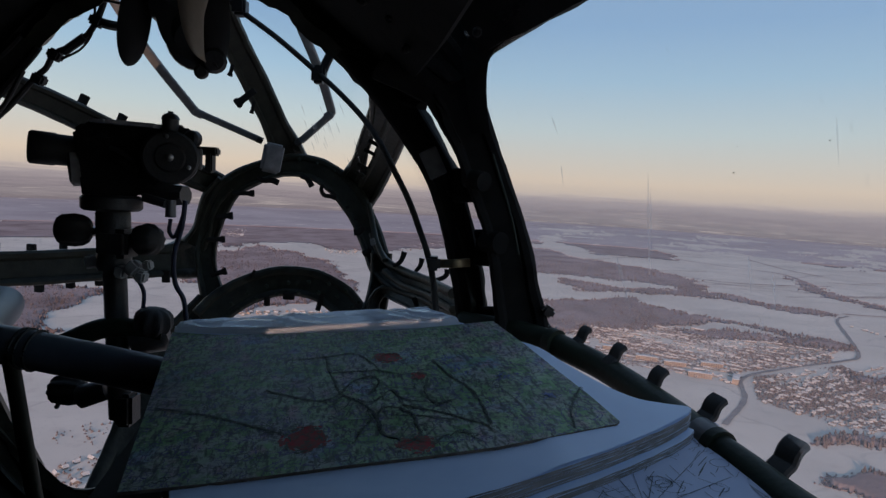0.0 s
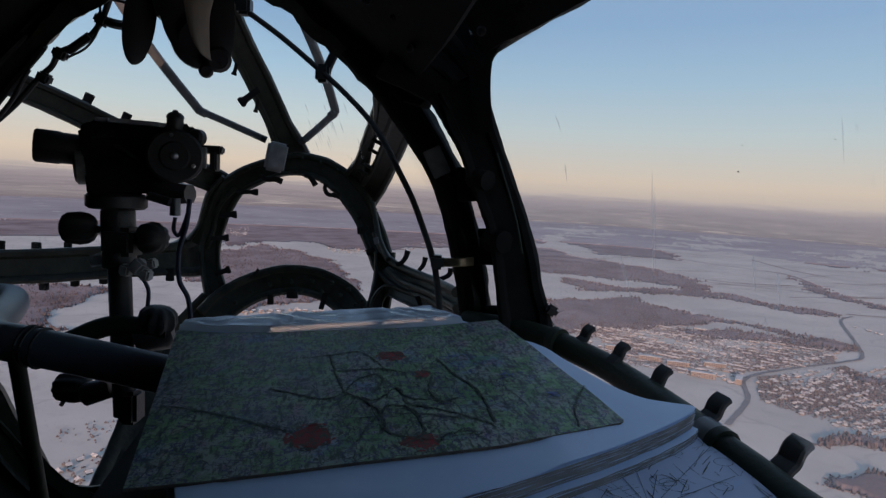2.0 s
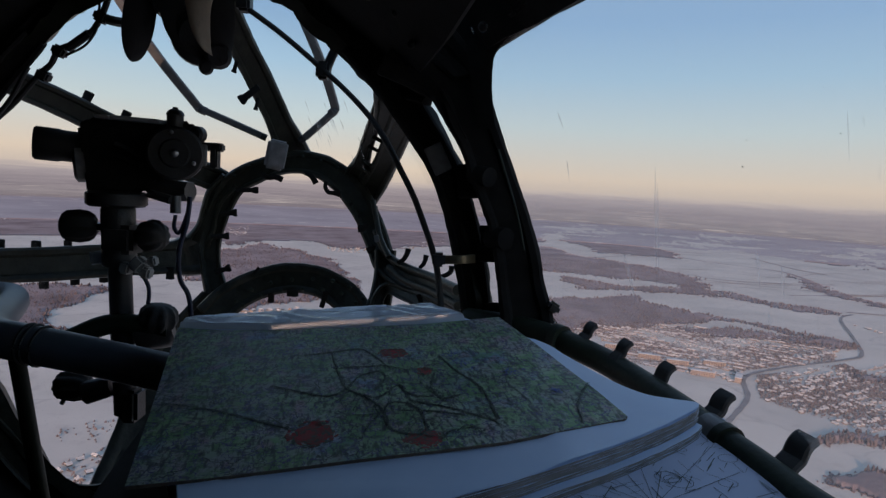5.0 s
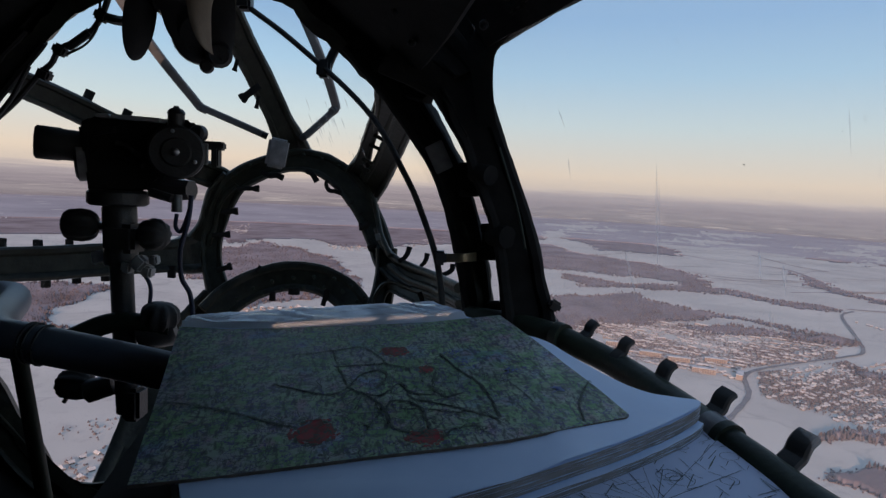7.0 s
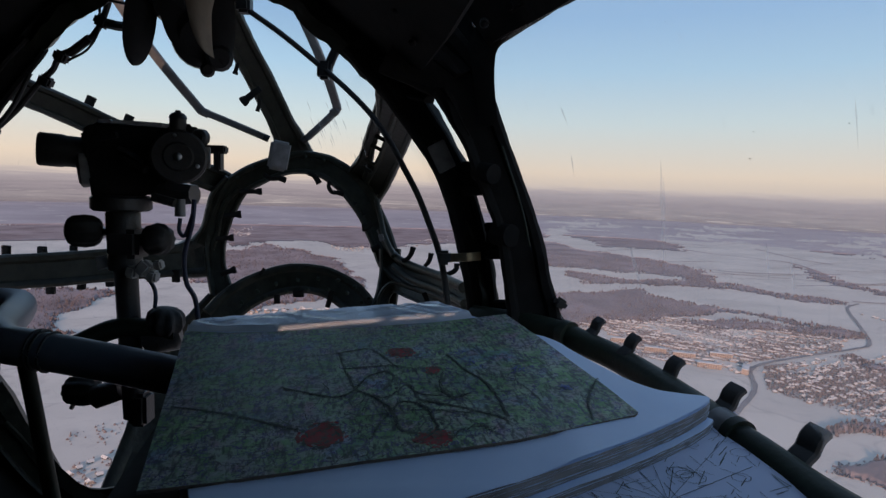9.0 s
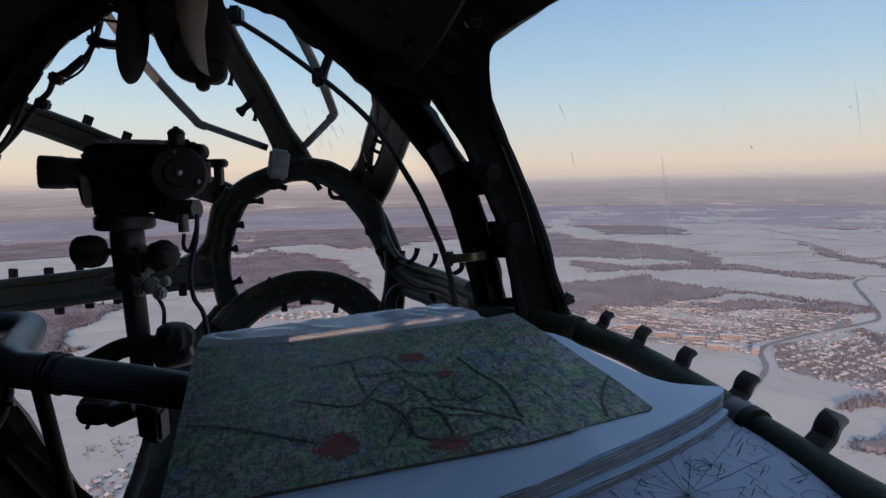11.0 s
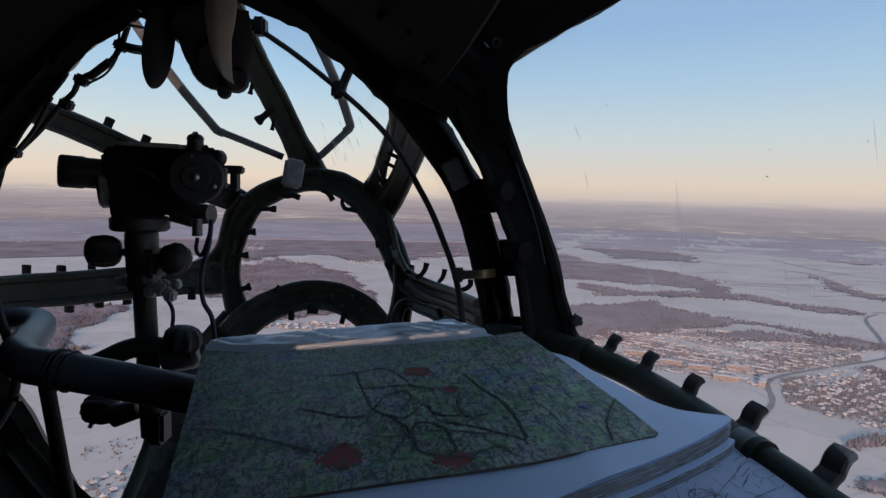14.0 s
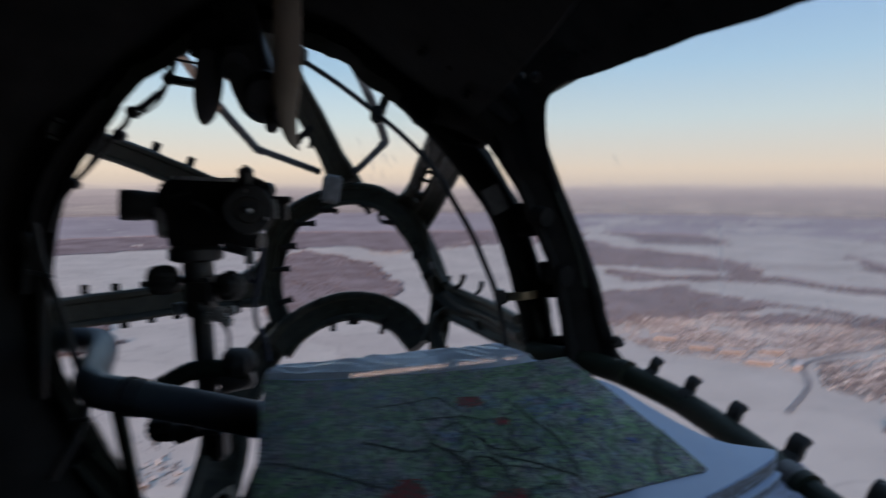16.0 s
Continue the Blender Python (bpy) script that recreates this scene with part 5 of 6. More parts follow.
# The map's sides are painted dark for the shadow under its edge.
mapsheet.data.materials.append(material("shaded_map_edge", (0.045, 0.04, 0.036), 0.8, 0, (0.16, 0.13, 0.10), 90))
for f in mapsheet.data.polygons:
    f.material_index = 1 if abs(f.normal.z) < 0.5 else 0
RED = material("red_marker_ink", (0.44, 0.045, 0.05), 0.7, 0, (0.17, 0.10, 0.08), 170, 8, amount=0.3)
INK = material("dark_ink", (0.016, 0.017, 0.020), 0.7, 0, (0.10, 0.125, 0.10), 110, 8, amount=0.22)
BLUEINK = material("blue_pencil", (0.07, 0.09, 0.30), 0.7, 0, (0.22, 0.27, 0.45), 160, 6, amount=0.4)
GREENINK = material("smudged_green_ink", (0.05, 0.065, 0.055), 0.7, 0, (0.15, 0.19, 0.14), 130, 8, amount=0.6)


def ink(points, w, lift, parent, mat=INK):
    path = spline([on_desk(x, y, lift) for x, y in points], 6)
    bm, prev = bmesh.new(), None
    for i, q in enumerate(path):
        t = (path[min(i + 1, len(path) - 1)] - path[max(i - 1, 0)]).normalized()
        s = Vector((t.y, -t.x, 0)) * w / 2
        pair = [bm.verts.new(q - s), bm.verts.new(q + s)]
        if prev:
            bm.faces.new((prev[0], prev[1], pair[1], pair[0]))
        prev = pair
    return part("ink_line", bm, mat, parent, smooth=False)


for (x, y), r, tall in (((-0.061, 0.701), 0.019, 0.010), ((-0.020, 0.651), 0.0085, 0.007), ((-0.117, 0.521), 0.024, 0.016), ((-0.010, 0.514), 0.013, 0.012), ((-0.023, 0.513), 0.011, 0.006)):
    bm = bmesh.new()
    bm.faces.new([bm.verts.new(on_desk(x + 0.74 * r * (1 + 0.14 * math.sin(3.1 * k)) * math.cos(k * 0.2618), y + 1.1 * tall * (1 + 0.14 * math.sin(4.7 * k)) * math.sin(k * 0.2618), 0.00271)) for k in range(24)])
    part("ink_dab", bm, RED, mapsheet, smooth=False)
    for k in range(int(4200 * r) + 14):
        t = float(rng.uniform(0, 6.28))
        f = 0.08 + 0.90 * math.sqrt(float(rng.random()))
        px, py, run, way = x + r * f * math.cos(t), y + 1.5 * tall * f * math.sin(t), 0.06 * r + 0.0010, t + 1.57 + float(rng.uniform(-0.5, 0.5))
        ob = ink([(px - run * math.cos(way), py - run * math.sin(way)), (px, py), (px + run * math.cos(way), py + run * math.sin(way))], float(rng.uniform(0.0018, 0.0034)), 0.00275 + 0.000001 * k, mapsheet, GREENINK if k % 3 == 0 else RED)
        ob.name = "ink_dab"
# flight lines drawn on the map
LINES = []
LINES += [([(-0.212, 0.559), (-0.187, 0.549), (-0.160, 0.537), (-0.139, 0.529)], 0.0026), ([(-0.288, 0.580), (-0.250, 0.571), (-0.212, 0.559)], 0.0016), ([(-0.184, 0.617), (-0.150, 0.602), (-0.117, 0.592), (-0.101, 0.608)], 0.0022), ([(-0.127, 0.658), (-0.094, 0.663), (-0.068, 0.665), (-0.037, 0.653)], 0.0018)]
LINES += [([(-0.101, 0.608), (-0.091, 0.639), (-0.071, 0.649), (-0.063, 0.631), (-0.071, 0.604)], 0.0022), ([(-0.103, 0.609), (-0.080, 0.591), (-0.061, 0.568), (-0.045, 0.528)], 0.0030), ([(-0.057, 0.566), (-0.047, 0.580), (-0.026, 0.571), (-0.015, 0.545), (-0.011, 0.527), (-0.018, 0.518)], 0.0028), ([(-0.056, 0.566), (-0.052, 0.542), (-0.045, 0.528), (-0.028, 0.520)], 0.0020)]
LINES += [([(-0.083, 0.595), (-0.064, 0.591), (-0.046, 0.617), (-0.037, 0.599)], 0.0022), ([(-0.009, 0.647), (-0.010, 0.610), (0.004, 0.587), (0.021, 0.595)], 0.0024), ([(-0.033, 0.583), (-0.002, 0.572), (0.027, 0.558), (0.056, 0.542)], 0.0028), ([(-0.005, 0.694), (0.017, 0.650), (0.039, 0.618), (0.048, 0.588), (0.057, 0.546)], 0.0032)]
LINES += [([(-0.042, 0.563), (-0.009, 0.561), (0.023, 0.553)], 0.0016), ([(0.002, 0.509), (0.012, 0.525), (0.034, 0.531)], 0.0014), ([(0.160, 0.621), (0.146, 0.594), (0.138, 0.568), (0.136, 0.537)], 0.0014), ([(-0.187, 0.693), (-0.153, 0.699), (-0.102, 0.716)], 0.0014)]
LINES += [([(-0.111, 0.718), (-0.089, 0.702), (-0.059, 0.655)], 0.0012), ([(-0.046, 0.615), (-0.032, 0.596), (-0.007, 0.590)], 0.0018), ([(-0.138, 0.705), (-0.120, 0.654), (-0.101, 0.608)], 0.0012), ([(-0.071, 0.511), (-0.067, 0.536), (-0.059, 0.556)], 0.0012)]
def sketch(points, w, lift, mat):
    """A pencil line gone over several times in short uneven strokes."""
    path = spline([on_desk(x, y, lift) for x, y in points], 14)
    bm = bmesh.new()
    for lane in range(3):
        for i in range(len(path) - 2):
            if rng.random() < 0.22:
                continue
            p, q = path[i], path[min(i + 2 + int(rng.integers(0, 2)), len(path) - 1)]
            off = Vector((float(rng.normal(0, 0.0009)), float(rng.normal(0, 0.0013)), 0.000002 * i + 0.00004 * lane))
            t = (q - p).normalized()
            sd = Vector((t.y, -t.x, 0)) * w * float(rng.uniform(0.10, 0.32))
            bm.faces.new([bm.verts.new(c + off) for c in (p - sd * 0.4, p + sd * 0.4, p.lerp(q, 0.5) + sd, q + sd * 0.3, q - sd * 0.3, p.lerp(q, 0.5) - sd)])
    part("ink_line", bm, mat, mapsheet, smooth=False)


for k, (pts, w) in enumerate(LINES):
    sketch(pts, w * 0.95, 0.0028 + 0.000004 * k, GREENINK)
    sketch(pts, w * 0.52, 0.0031 + 0.000004 * k, INK)
centre = (-0.030, 0.578)
for k in range(64):
    x, y = centre[0] + max(-0.13, min(0.13, float(rng.normal(0, 0.06)))), centre[1] + max(-0.07, min(0.07, float(rng.normal(0, 0.04))))
    t, run = float(rng.choice([0.2, 0.9, 1.5, 2.2])) + float(rng.uniform(-0.3, 0.3)), float(rng.uniform(0.006, 0.022))
    bend = float(rng.uniform(-0.006, 0.006))
    ink([(x - run * math.cos(t), y - run * math.sin(t)), (x + bend, y - bend), (x + run * math.cos(t), y + run * math.sin(t))], float(rng.uniform(0.0005, 0.0012)), 0.0032 + 0.000003 * k, mapsheet, GREENINK if k % 3 else INK)
for (x, y), r in (((0.026, 0.671), 0.016), ((0.010, 0.695), 0.012), ((0.077, 0.647), 0.010), ((0.120, 0.600), 0.007)):
    for k in range(16):
        px, py, t = x + float(rng.normal(0, 0.5)) * r, y + float(rng.normal(0, 0.5)) * r, float(rng.uniform(0, 3.14))
        ob = ink([(px - 0.003 * math.cos(t), py - 0.003 * math.sin(t)), (px + 0.001, py), (px + 0.003 * math.cos(t), py + 0.003 * math.sin(t))], float(rng.uniform(0.0008, 0.0020)), 0.0034 + 0.000003 * k, mapsheet, BLUEINK)
        ob.name = "ink_dab"
cc = (0.182, 0.462)
for k in range(9):
    t = k * math.pi / 9 + 0.1
    r = 0.05 + 0.05 * (k % 3)
    ink([(cc[0] - r * math.cos(t), cc[1] - r * math.sin(t)), (cc[0] + r * math.cos(t), cc[1] + r * math.sin(t))], 0.0004 + 0.0002 * (k % 2), -0.0262, chart)
for k in range(260):
    x, y, t, r = rng.uniform(0.08, 0.30), rng.uniform(0.34, 0.57), rng.choice([0.3, 0.9, 1.87, 2.5]) + rng.uniform(-0.1, 0.1), rng.uniform(0.002, 0.012)
    ink([(x - r * math.cos(t), y - r * math.sin(t)), (x + r * math.cos(t), y + r * math.sin(t))], rng.uniform(0.0003, 0.0008), -0.0262, chart)
for k in range(14):
    x, y, r = rng.uniform(0.08, 0.30), rng.uniform(0.34, 0.57), rng.uniform(0.004, 0.012)
    ink([(x + r * math.cos(t), y + 0.7 * r * math.sin(t)) for t in (0, 0.9, 1.8, 2.7, 3.6, 4.5, 5.4, 6.28)], 0.0005, -0.0262, chart)

# ---- things in the nose ----
def aiming_sight():
    th = root("aiming_sight", (-0.575, 1.000, -0.250), "black optical aiming sight on a steel column", "sight")
    part("column", tube([(-0.556, 1.000, -0.431), (-0.562, 1.000, -0.289), (-0.571, 1.000, -0.066)], 0.019, 14), BLACK, th)
    part("sleeve", lathe([(0, 0.0265), (0.004, 0.0275), (0.030, 0.0275), (0.034, 0.0245), (0.048, 0.0245), (0.052, 0.0275), (0.098, 0.0275), (0.102, 0.025)], (-0.567, 1.000, -0.166), (-0.03, 0, 1), 20), BLACK, th, "turned upper sleeve")
    part("collar", lathe([(0, 0.043), (0.004, 0.048), (0.022, 0.048), (0.026, 0.043)], (-0.572, 1.000, -0.064), (0, 0, 1)), BLACK, th)
    body = bmesh.new()
    rings = []
    for l, r, d in (((-0.627, 1.000, -0.045), (-0.526, 1.000, -0.039), 0.10), ((-0.632, 1.000, 0.003), (-0.498, 1.000, -0.018), 0.12), ((-0.644, 1.000, 0.071), (-0.431, 1.000, 0.071), 0.13), ((-0.623, 1.000, 0.084), (-0.446, 1.000, 0.088), 0.10)):
        l, r = Vector(l), Vector(r)
        rings.append([body.verts.new(v) for v in (l, r, r + Vector((-0.026, d / 2, 0)), r + Vector((-0.066, d, 0)), l + Vector((0.01, d, 0)), l + Vector((-0.004, d / 2, 0)))])
    skin_rings(body, rings)
    bmesh.ops.bevel(body, geom=body.edges[:], offset=0.006, segments=2, affect="EDGES")
    part("body", body, BLACK, th)
    # White piece added in place of the sky showing through a gap.
    part("sky_strip", block((0.024, 0.03, 0.006), Matrix.Translation(Vector((-0.590, 0.998, 0.0855))), 0.2), WHITE, th, "white strip added for the sky seen through a gap")
    # Plate painted white for the sky sheen along the top edge.
    part("top_plate", block((0.082, 0.05, 0.007), Matrix.Translation(Vector((-0.531, 1.002, 0.0835))) @ pose(0, 0, 0, 0, 2, 0), 0.2), WHITE, th, "top plate painted white for the sky it catches")
    part("eyepiece", lathe([(0, 0.026), (0.003, 0.0285), (0.036, 0.0285), (0.04, 0.027), (0.09, 0.0265)], (-0.715, 1.000, 0.037), (0.86, 0.5, -0.05)), RUBBER, th)
    # The sky's reflection in the lens is painted as a pale rim.
    part("lens", lathe([(0, 0.024), (0.005, 0.032), (0.03, 0.032), (0.034, 0.024)], (-0.660, 1.020, 0.004), (0.86, 0.5, 0.1)), WORN, th, "side lens rim painted pale for its sky reflection")
    drum = part("drum", lathe([(0, 0.04), (0.004, 0.044), (0.05, 0.044)], Vector((-0.449, 0.950, 0.030)) + Vector((0, 0.0, 0)), (-0.38, 0.92, 0.0)), BLACK, th)
    part("dial", lathe([(-0.004, 0.0), (-0.004, 0.021), (0, 0.023), (0.004, 0.025)], Vector((-0.449, 0.950, 0.030)) + Vector((0, -0.002, 0)), (-0.38, 0.92, 0.0)), RUBBER, drum)
    part("screw", lathe([(-0.009, 0.004), (-0.007, 0.0065), (0, 0.0065)], Vector((-0.449, 0.950, 0.030)) + Vector((0, -0.003, 0)), (-0.38, 0.92, 0.0), 14), STEEL, drum, "slotted steel screw")
    for t in (100, 215, 335):
        part("screw", lathe([(-0.005, 0.002), (-0.003, 0.0035), (0, 0.0035)], Vector((-0.449, 0.950, 0.030)) + Vector((0.034 * math.cos(radians(t)), -0.001, 0.034 * math.sin(radians(t)))), (-0.38, 0.92, 0.0), 10), STEEL, drum, "small steel screw")
    # Small bar added to give the highlight streak on the body.
    part("handle", tube([(-0.566, 0.985, 0.042), (-0.545, 0.980, 0.035), (-0.526, 0.985, 0.020)], 0.004, 8), ALLOY, th, "small metal bar added for a highlight streak")
    part("cap", lathe([(0, 0.0135), (0.025, 0.0135), (0.026, 0.0145), (0.030, 0.0135), (0.034, 0.010), (0.036, 0.005), (0.039, 0.004)], Vector((-0.473, 1.000, 0.070)), (0, 0, 1), 16), BLACK, th)
    part("bracket", block((0.05, 0.02, 0.014), Matrix.Translation(Vector((-0.415, 1.000, 0.046))), 0.2), BLACK, th)
    part("bracket", block((0.012, 0.02, 0.04), Matrix.Translation(Vector((-0.404, 1.000, 0.030))), 0.2), BLACK, th)
    part("plate", block((0.02, 0.006, 0.035), Matrix.Translation(Vector(((-0.420, 1.000, 0.031))) + Vector((0, -0.02, 0))), 0.2), WORN, th, "bare alloy plate")
    part("lower_housing", sweep([Vector((-0.522, 1.000, -0.025)), Vector((-0.483, 1.000, -0.032)), Vector((-0.456, 1.000, -0.032))], rect(0.04, 0.06, 0.35), (0, 1, 0), 4, taper=(1.1, 0.8)), BLACK, th)
    part("plug", lathe([(0, 0.009), (0.03, 0.0085)], Vector((-0.471, 1.000, -0.070)), (0, 0, 1), 12), ALLOY, th)

    def grip(name, p, axis, r, l):
        return part(name, lathe([(0, r * 0.5), (0.004, r * 0.78), (0.012, r * 0.97), (l * 0.5, r * 1.05), (l - 0.006, r * 0.97), (l + 0.002, r * 0.75), (l + 0.006, 0.4 * r)], p, axis, 40, bumps=9, depth=0.08), RUBBER, th, "ribbed black grip knob")
    grip("knob", Vector(((-0.606, 1.000, -0.100))), (-0.9, -0.4, 0), 0.0255, 0.05)
    grip("knob", Vector(((-0.531, 1.000, -0.112))), (0.9, -0.2, 0.05), 0.0255, 0.042)
    part("spindle", tube([Vector((-0.609, 1.000, -0.101)), Vector((-0.526, 1.000, -0.112))], 0.008, 8), STEEL, th)
    part("clamp", block((0.055, 0.06, 0.05), Matrix.Translation(Vector((-0.559, 1.000, -0.119))), 0.15), BLACK, th)
    part("lever", sweep([Vector((-0.619, 1.000, -0.158)), Vector((-0.590, 1.000, -0.153)), Vector((-0.558, 1.000, -0.155))], rect(0.022, 0.012), (0, 1, 0), 4), WHITE, th, "chipped white lever plate")
    for p, s in (((-0.539, 0.970, -0.165), 0.02), ((-0.517, 0.970, -0.158), 0.026), ((-0.505, 0.970, -0.171), 0.02), ((-0.494, 0.970, -0.151), 0.016)):
        part("fitting", block((s, s, s * 0.9), Matrix.Translation(p) @ pose(0, 0, 0, 20, 10 * s * 500, 15), 0.2), WORN, th, "worn alloy fitting")
    grip("knob", Vector(((-0.502, 1.000, -0.278))), (0.15, -0.05, 1.0), 0.030, 0.042)
    part("housing", lathe([(0, 0.03), (0.05, 0.036), (0.06, 0.03)], Vector((-0.538, 1.000, -0.288)), (0.9, 0.35, 0.25), 18), BLACK, th)
    grip("knob", Vector(((-0.622, 1.000, -0.385))), (-1, 0, -0.05), 0.025, 0.052)
    part("knob", lathe([(0, 0.018), (0.045, 0.021), (0.05, 0.015)], Vector((-0.580, 1.000, -0.382)), (-1, -0.2, -0.3), 18), BLACK, th)
    part("pin", tube([Vector((-0.662, 1.000, -0.406)), Vector((-0.671, 1.000, -0.421))], 0.004, 8, 2), STEEL, th)
    part("foot", block((0.032, 0.04, 0.06), Matrix.Translation(Vector((-0.544, 1.000, -0.414))), 0.2), BLACK, th)
    part("cable", tube([Vector((-0.471, 1.000, -0.073)), Vector((-0.473, 1.000, -0.095)), Vector((-0.463, 1.000, -0.102)), Vector((-0.449, 1.000, -0.064)), Vector((-0.446, 1.000, -0.043))], 0.0035, 8), CORD, th)
    part("cable", tube([Vector((-0.446, 1.000, -0.040)), Vector((-0.451, 1.000, -0.084)), Vector((-0.464, 1.000, -0.134)), Vector((-0.462, 1.000, -0.183)), Vector((-0.447, 1.000, -0.212)), Vector((-0.441, 1.000, -0.252))], 0.0042, 8), CORD, th)
    part("cable", tube([Vector((-0.526, 1.000, -0.182)), Vector((-0.516, 1.000, -0.206)), Vector((-0.519, 1.000, -0.246))], 0.0035, 8), CORD, th)
    for p, q, w in (((-0.568, 0.985, 0.024), (-0.525, 0.985, 0.007), 0.012), ((-0.613, 0.990, 0.056), (-0.575, 0.990, 0.065), 0.010), ((-0.511, 0.980, -0.038), (-0.474, 0.980, -0.047), 0.014)):
        part("rib", sweep([p, q], rect(w, 0.02, 0.3), (0, 1, 0), 4), BLACK, th)
    part("lug", lathe([(0, 0.010), (0.004, 0.014), (0.016, 0.014), (0.02, 0.009)], (-0.428, 0.970, 0.064), (0.2, 0.98, 0), 14), BLACK, th)
    return th


aiming_sight()

# handrail of grey pipe, with its stay
hr = root("handrail", (-0.690, 0.850, -0.213), "grey enamelled pipe handrail with a double bend", "handrail")
part("pipe", tube([(-1.182, 1.270, -0.308), (-1.108, 1.265, -0.299), (-1.000, 1.250, -0.288), (-0.913, 1.200, -0.278), (-0.848, 1.120, -0.273), (-0.752, 0.960, -0.261), (-0.703, 0.880, -0.257), (-0.667, 0.850, -0.261), (-0.628, 0.840, -0.263), (-0.537, 0.840, -0.276), (-0.412, 0.840, -0.296), (-0.270, 0.840, -0.320)], 0.0285, 18, 8), GREYPIPE, hr)
for x in (175, 184, 200):
    p, q = Vector((-0.614, 0.840, -0.265)), Vector((-0.592, 0.840, -0.268))
    c = p.lerp(q, (x - 175) / 25)
    ring = [c + Vector((0.004 * math.sin(t), 0.0295 * math.cos(t), 0.0295 * math.sin(t))) for t in [2 * math.pi * k / 12 for k in range(12)]]
    part("cord", tube(ring, 0.0022, 6, 2, True), RUBBER, hr, "dark cord tied round the pipe")
part("stay", tube([(-0.651, 0.860, -0.259), (-0.640, 0.900, -0.533), (-0.628, 0.900, -0.609)], 0.0115, 10), GREEN, hr)
part("brace", tube([(-0.627, 0.950, -0.290), (-0.568, 0.980, -0.265), (-0.481, 1.000, -0.274)], 0.018, 10), GREEN, hr)

# oxygen hose and its clamps
hose = root("hose", (-0.162, 1.150, 0.139), "thin braided hose running from ceiling to desk", "hose")
part("pipe", tube([(-0.483, 1.200, 0.381), (-0.435, 1.200, 0.340), (-0.355, 1.200, 0.287), (-0.266, 1.190, 0.219), (-0.215, 1.170, 0.177), (-0.165, 1.140, 0.129), (-0.126, 1.100, 0.080), (-0.097, 1.070, 0.034), (-0.067, 1.050, -0.017), (-0.044, 1.030, -0.067), (-0.026, 1.000, -0.108), (-0.015, 0.990, -0.146), (-0.005, 0.950, -0.201)], 0.0056, 10), HOSE, hose)
for p in ((-0.431, 1.200, 0.343), (-0.269, 1.200, 0.220)):
    part("clamp", block((0.028, 0.03, 0.035), Matrix.Translation(p), 0.2), BLACK, hose)
part("bracket", sweep([(-0.267, 1.195, 0.212), (-0.259, 1.195, 0.237), (-0.246, 1.190, 0.262)], rect(0.018, 0.01), None, 4), BLACK, hose)
part("clamp", block((0.022, 0.025, 0.024), Matrix.Translation((-0.014, 0.990, -0.122)), 0.2), BLACK, hose)
part("band", sweep([(-0.007, 0.985, -0.122), (0.022, 0.975, -0.119), (0.048, 0.985, -0.117)], rect(0.015, 0.004), (0, 1, 0), 4), BRASS, hose, "dull brass band round the post")

# wipers outside the upper panes
for arm, blade in (([(-0.852, 1.400, 0.473), (-0.774, 1.500, 0.310), (-0.711, 1.610, 0.194), (-0.700, 1.620, 0.180), (-0.682, 1.625, 0.172)], [(-0.689, 1.620, 0.176), (-0.625, 1.650, 0.151), (-0.547, 1.680, 0.120)]),
                   ([(-0.392, 1.450, 0.412), (-0.349, 1.520, 0.303), (-0.329, 1.610, 0.211), (-0.330, 1.620, 0.196), (-0.343, 1.625, 0.184)], [(-0.333, 1.620, 0.191), (-0.363, 1.640, 0.167), (-0.418, 1.660, 0.121)])):
    th = root("wiper", arm[-1], "bent grey windscreen wiper resting outside the pane", "wiper", "wipers")
    part("arm", sweep(arm, rect(0.023, 0.014), (0, 1, 0), 6), WIPER, th)
    part("blade", sweep(blade, rect(0.019, 0.014), (0, 1, 0), 4), WIPER, th)
    part("tip", lathe([(0, 0.010), (0.016, 0.010)], blade[-1], Vector(blade[-1]) - Vector(blade[-2]), 10), RUBBER, th)

# pale box on the round frame
bx = root("junction_box", (-0.478, 1.600, 0.068), "small pale grey box fixed to the round frame", "box")
part("case", block((0.052, 0.045, 0.078), Matrix.Translation((-0.478, 1.600, 0.065)) @ pose(0, 0, 0, 8, 10, 12), 0.15), GREYBOX, bx)
part("lid", block((0.042, 0.006, 0.068), Matrix.Translation((-0.466, 1.570, 0.063)) @ pose(0, 0, 0, 8, 10, 12), 0.2), GREYBOX, bx)

# wiring along the hoop
wire = root("wiring_loom", (-0.788, 1.200, 0.239), "taped wiring loom hanging along the hoop", "cable")
part("loom", tube([(-0.691, 1.200, 0.375), (-0.719, 1.200, 0.298), (-0.766, 1.220, 0.261), (-0.815, 1.220, 0.236), (-0.847, 1.240, 0.210), (-0.873, 1.240, 0.186), (-0.921, 1.240, 0.131), (-0.982, 1.240, 0.075)], 0.006, 8), RUBBER, wire)
part("loom", tube([(-0.721, 1.200, 0.341), (-0.724, 1.200, 0.286), (-0.754, 1.210, 0.248), (-0.801, 1.220, 0.226)], 0.0025, 6), RUBBER, wire)
for p in ((-0.717, 1.200, 0.300), (-0.862, 1.240, 0.186), (-0.815, 1.220, 0.233)):
    part("clip", block((0.028, 0.022, 0.022), Matrix.Translation(p) @ pose(0, 0, 0, 0, 25, 0), 0.2), BLACK, wire)
part("tube", tube([(-0.717, 1.200, 0.300), (-0.685, 1.200, 0.293), (-0.613, 1.150, 0.279)], 0.01, 8), GREEN, wire)

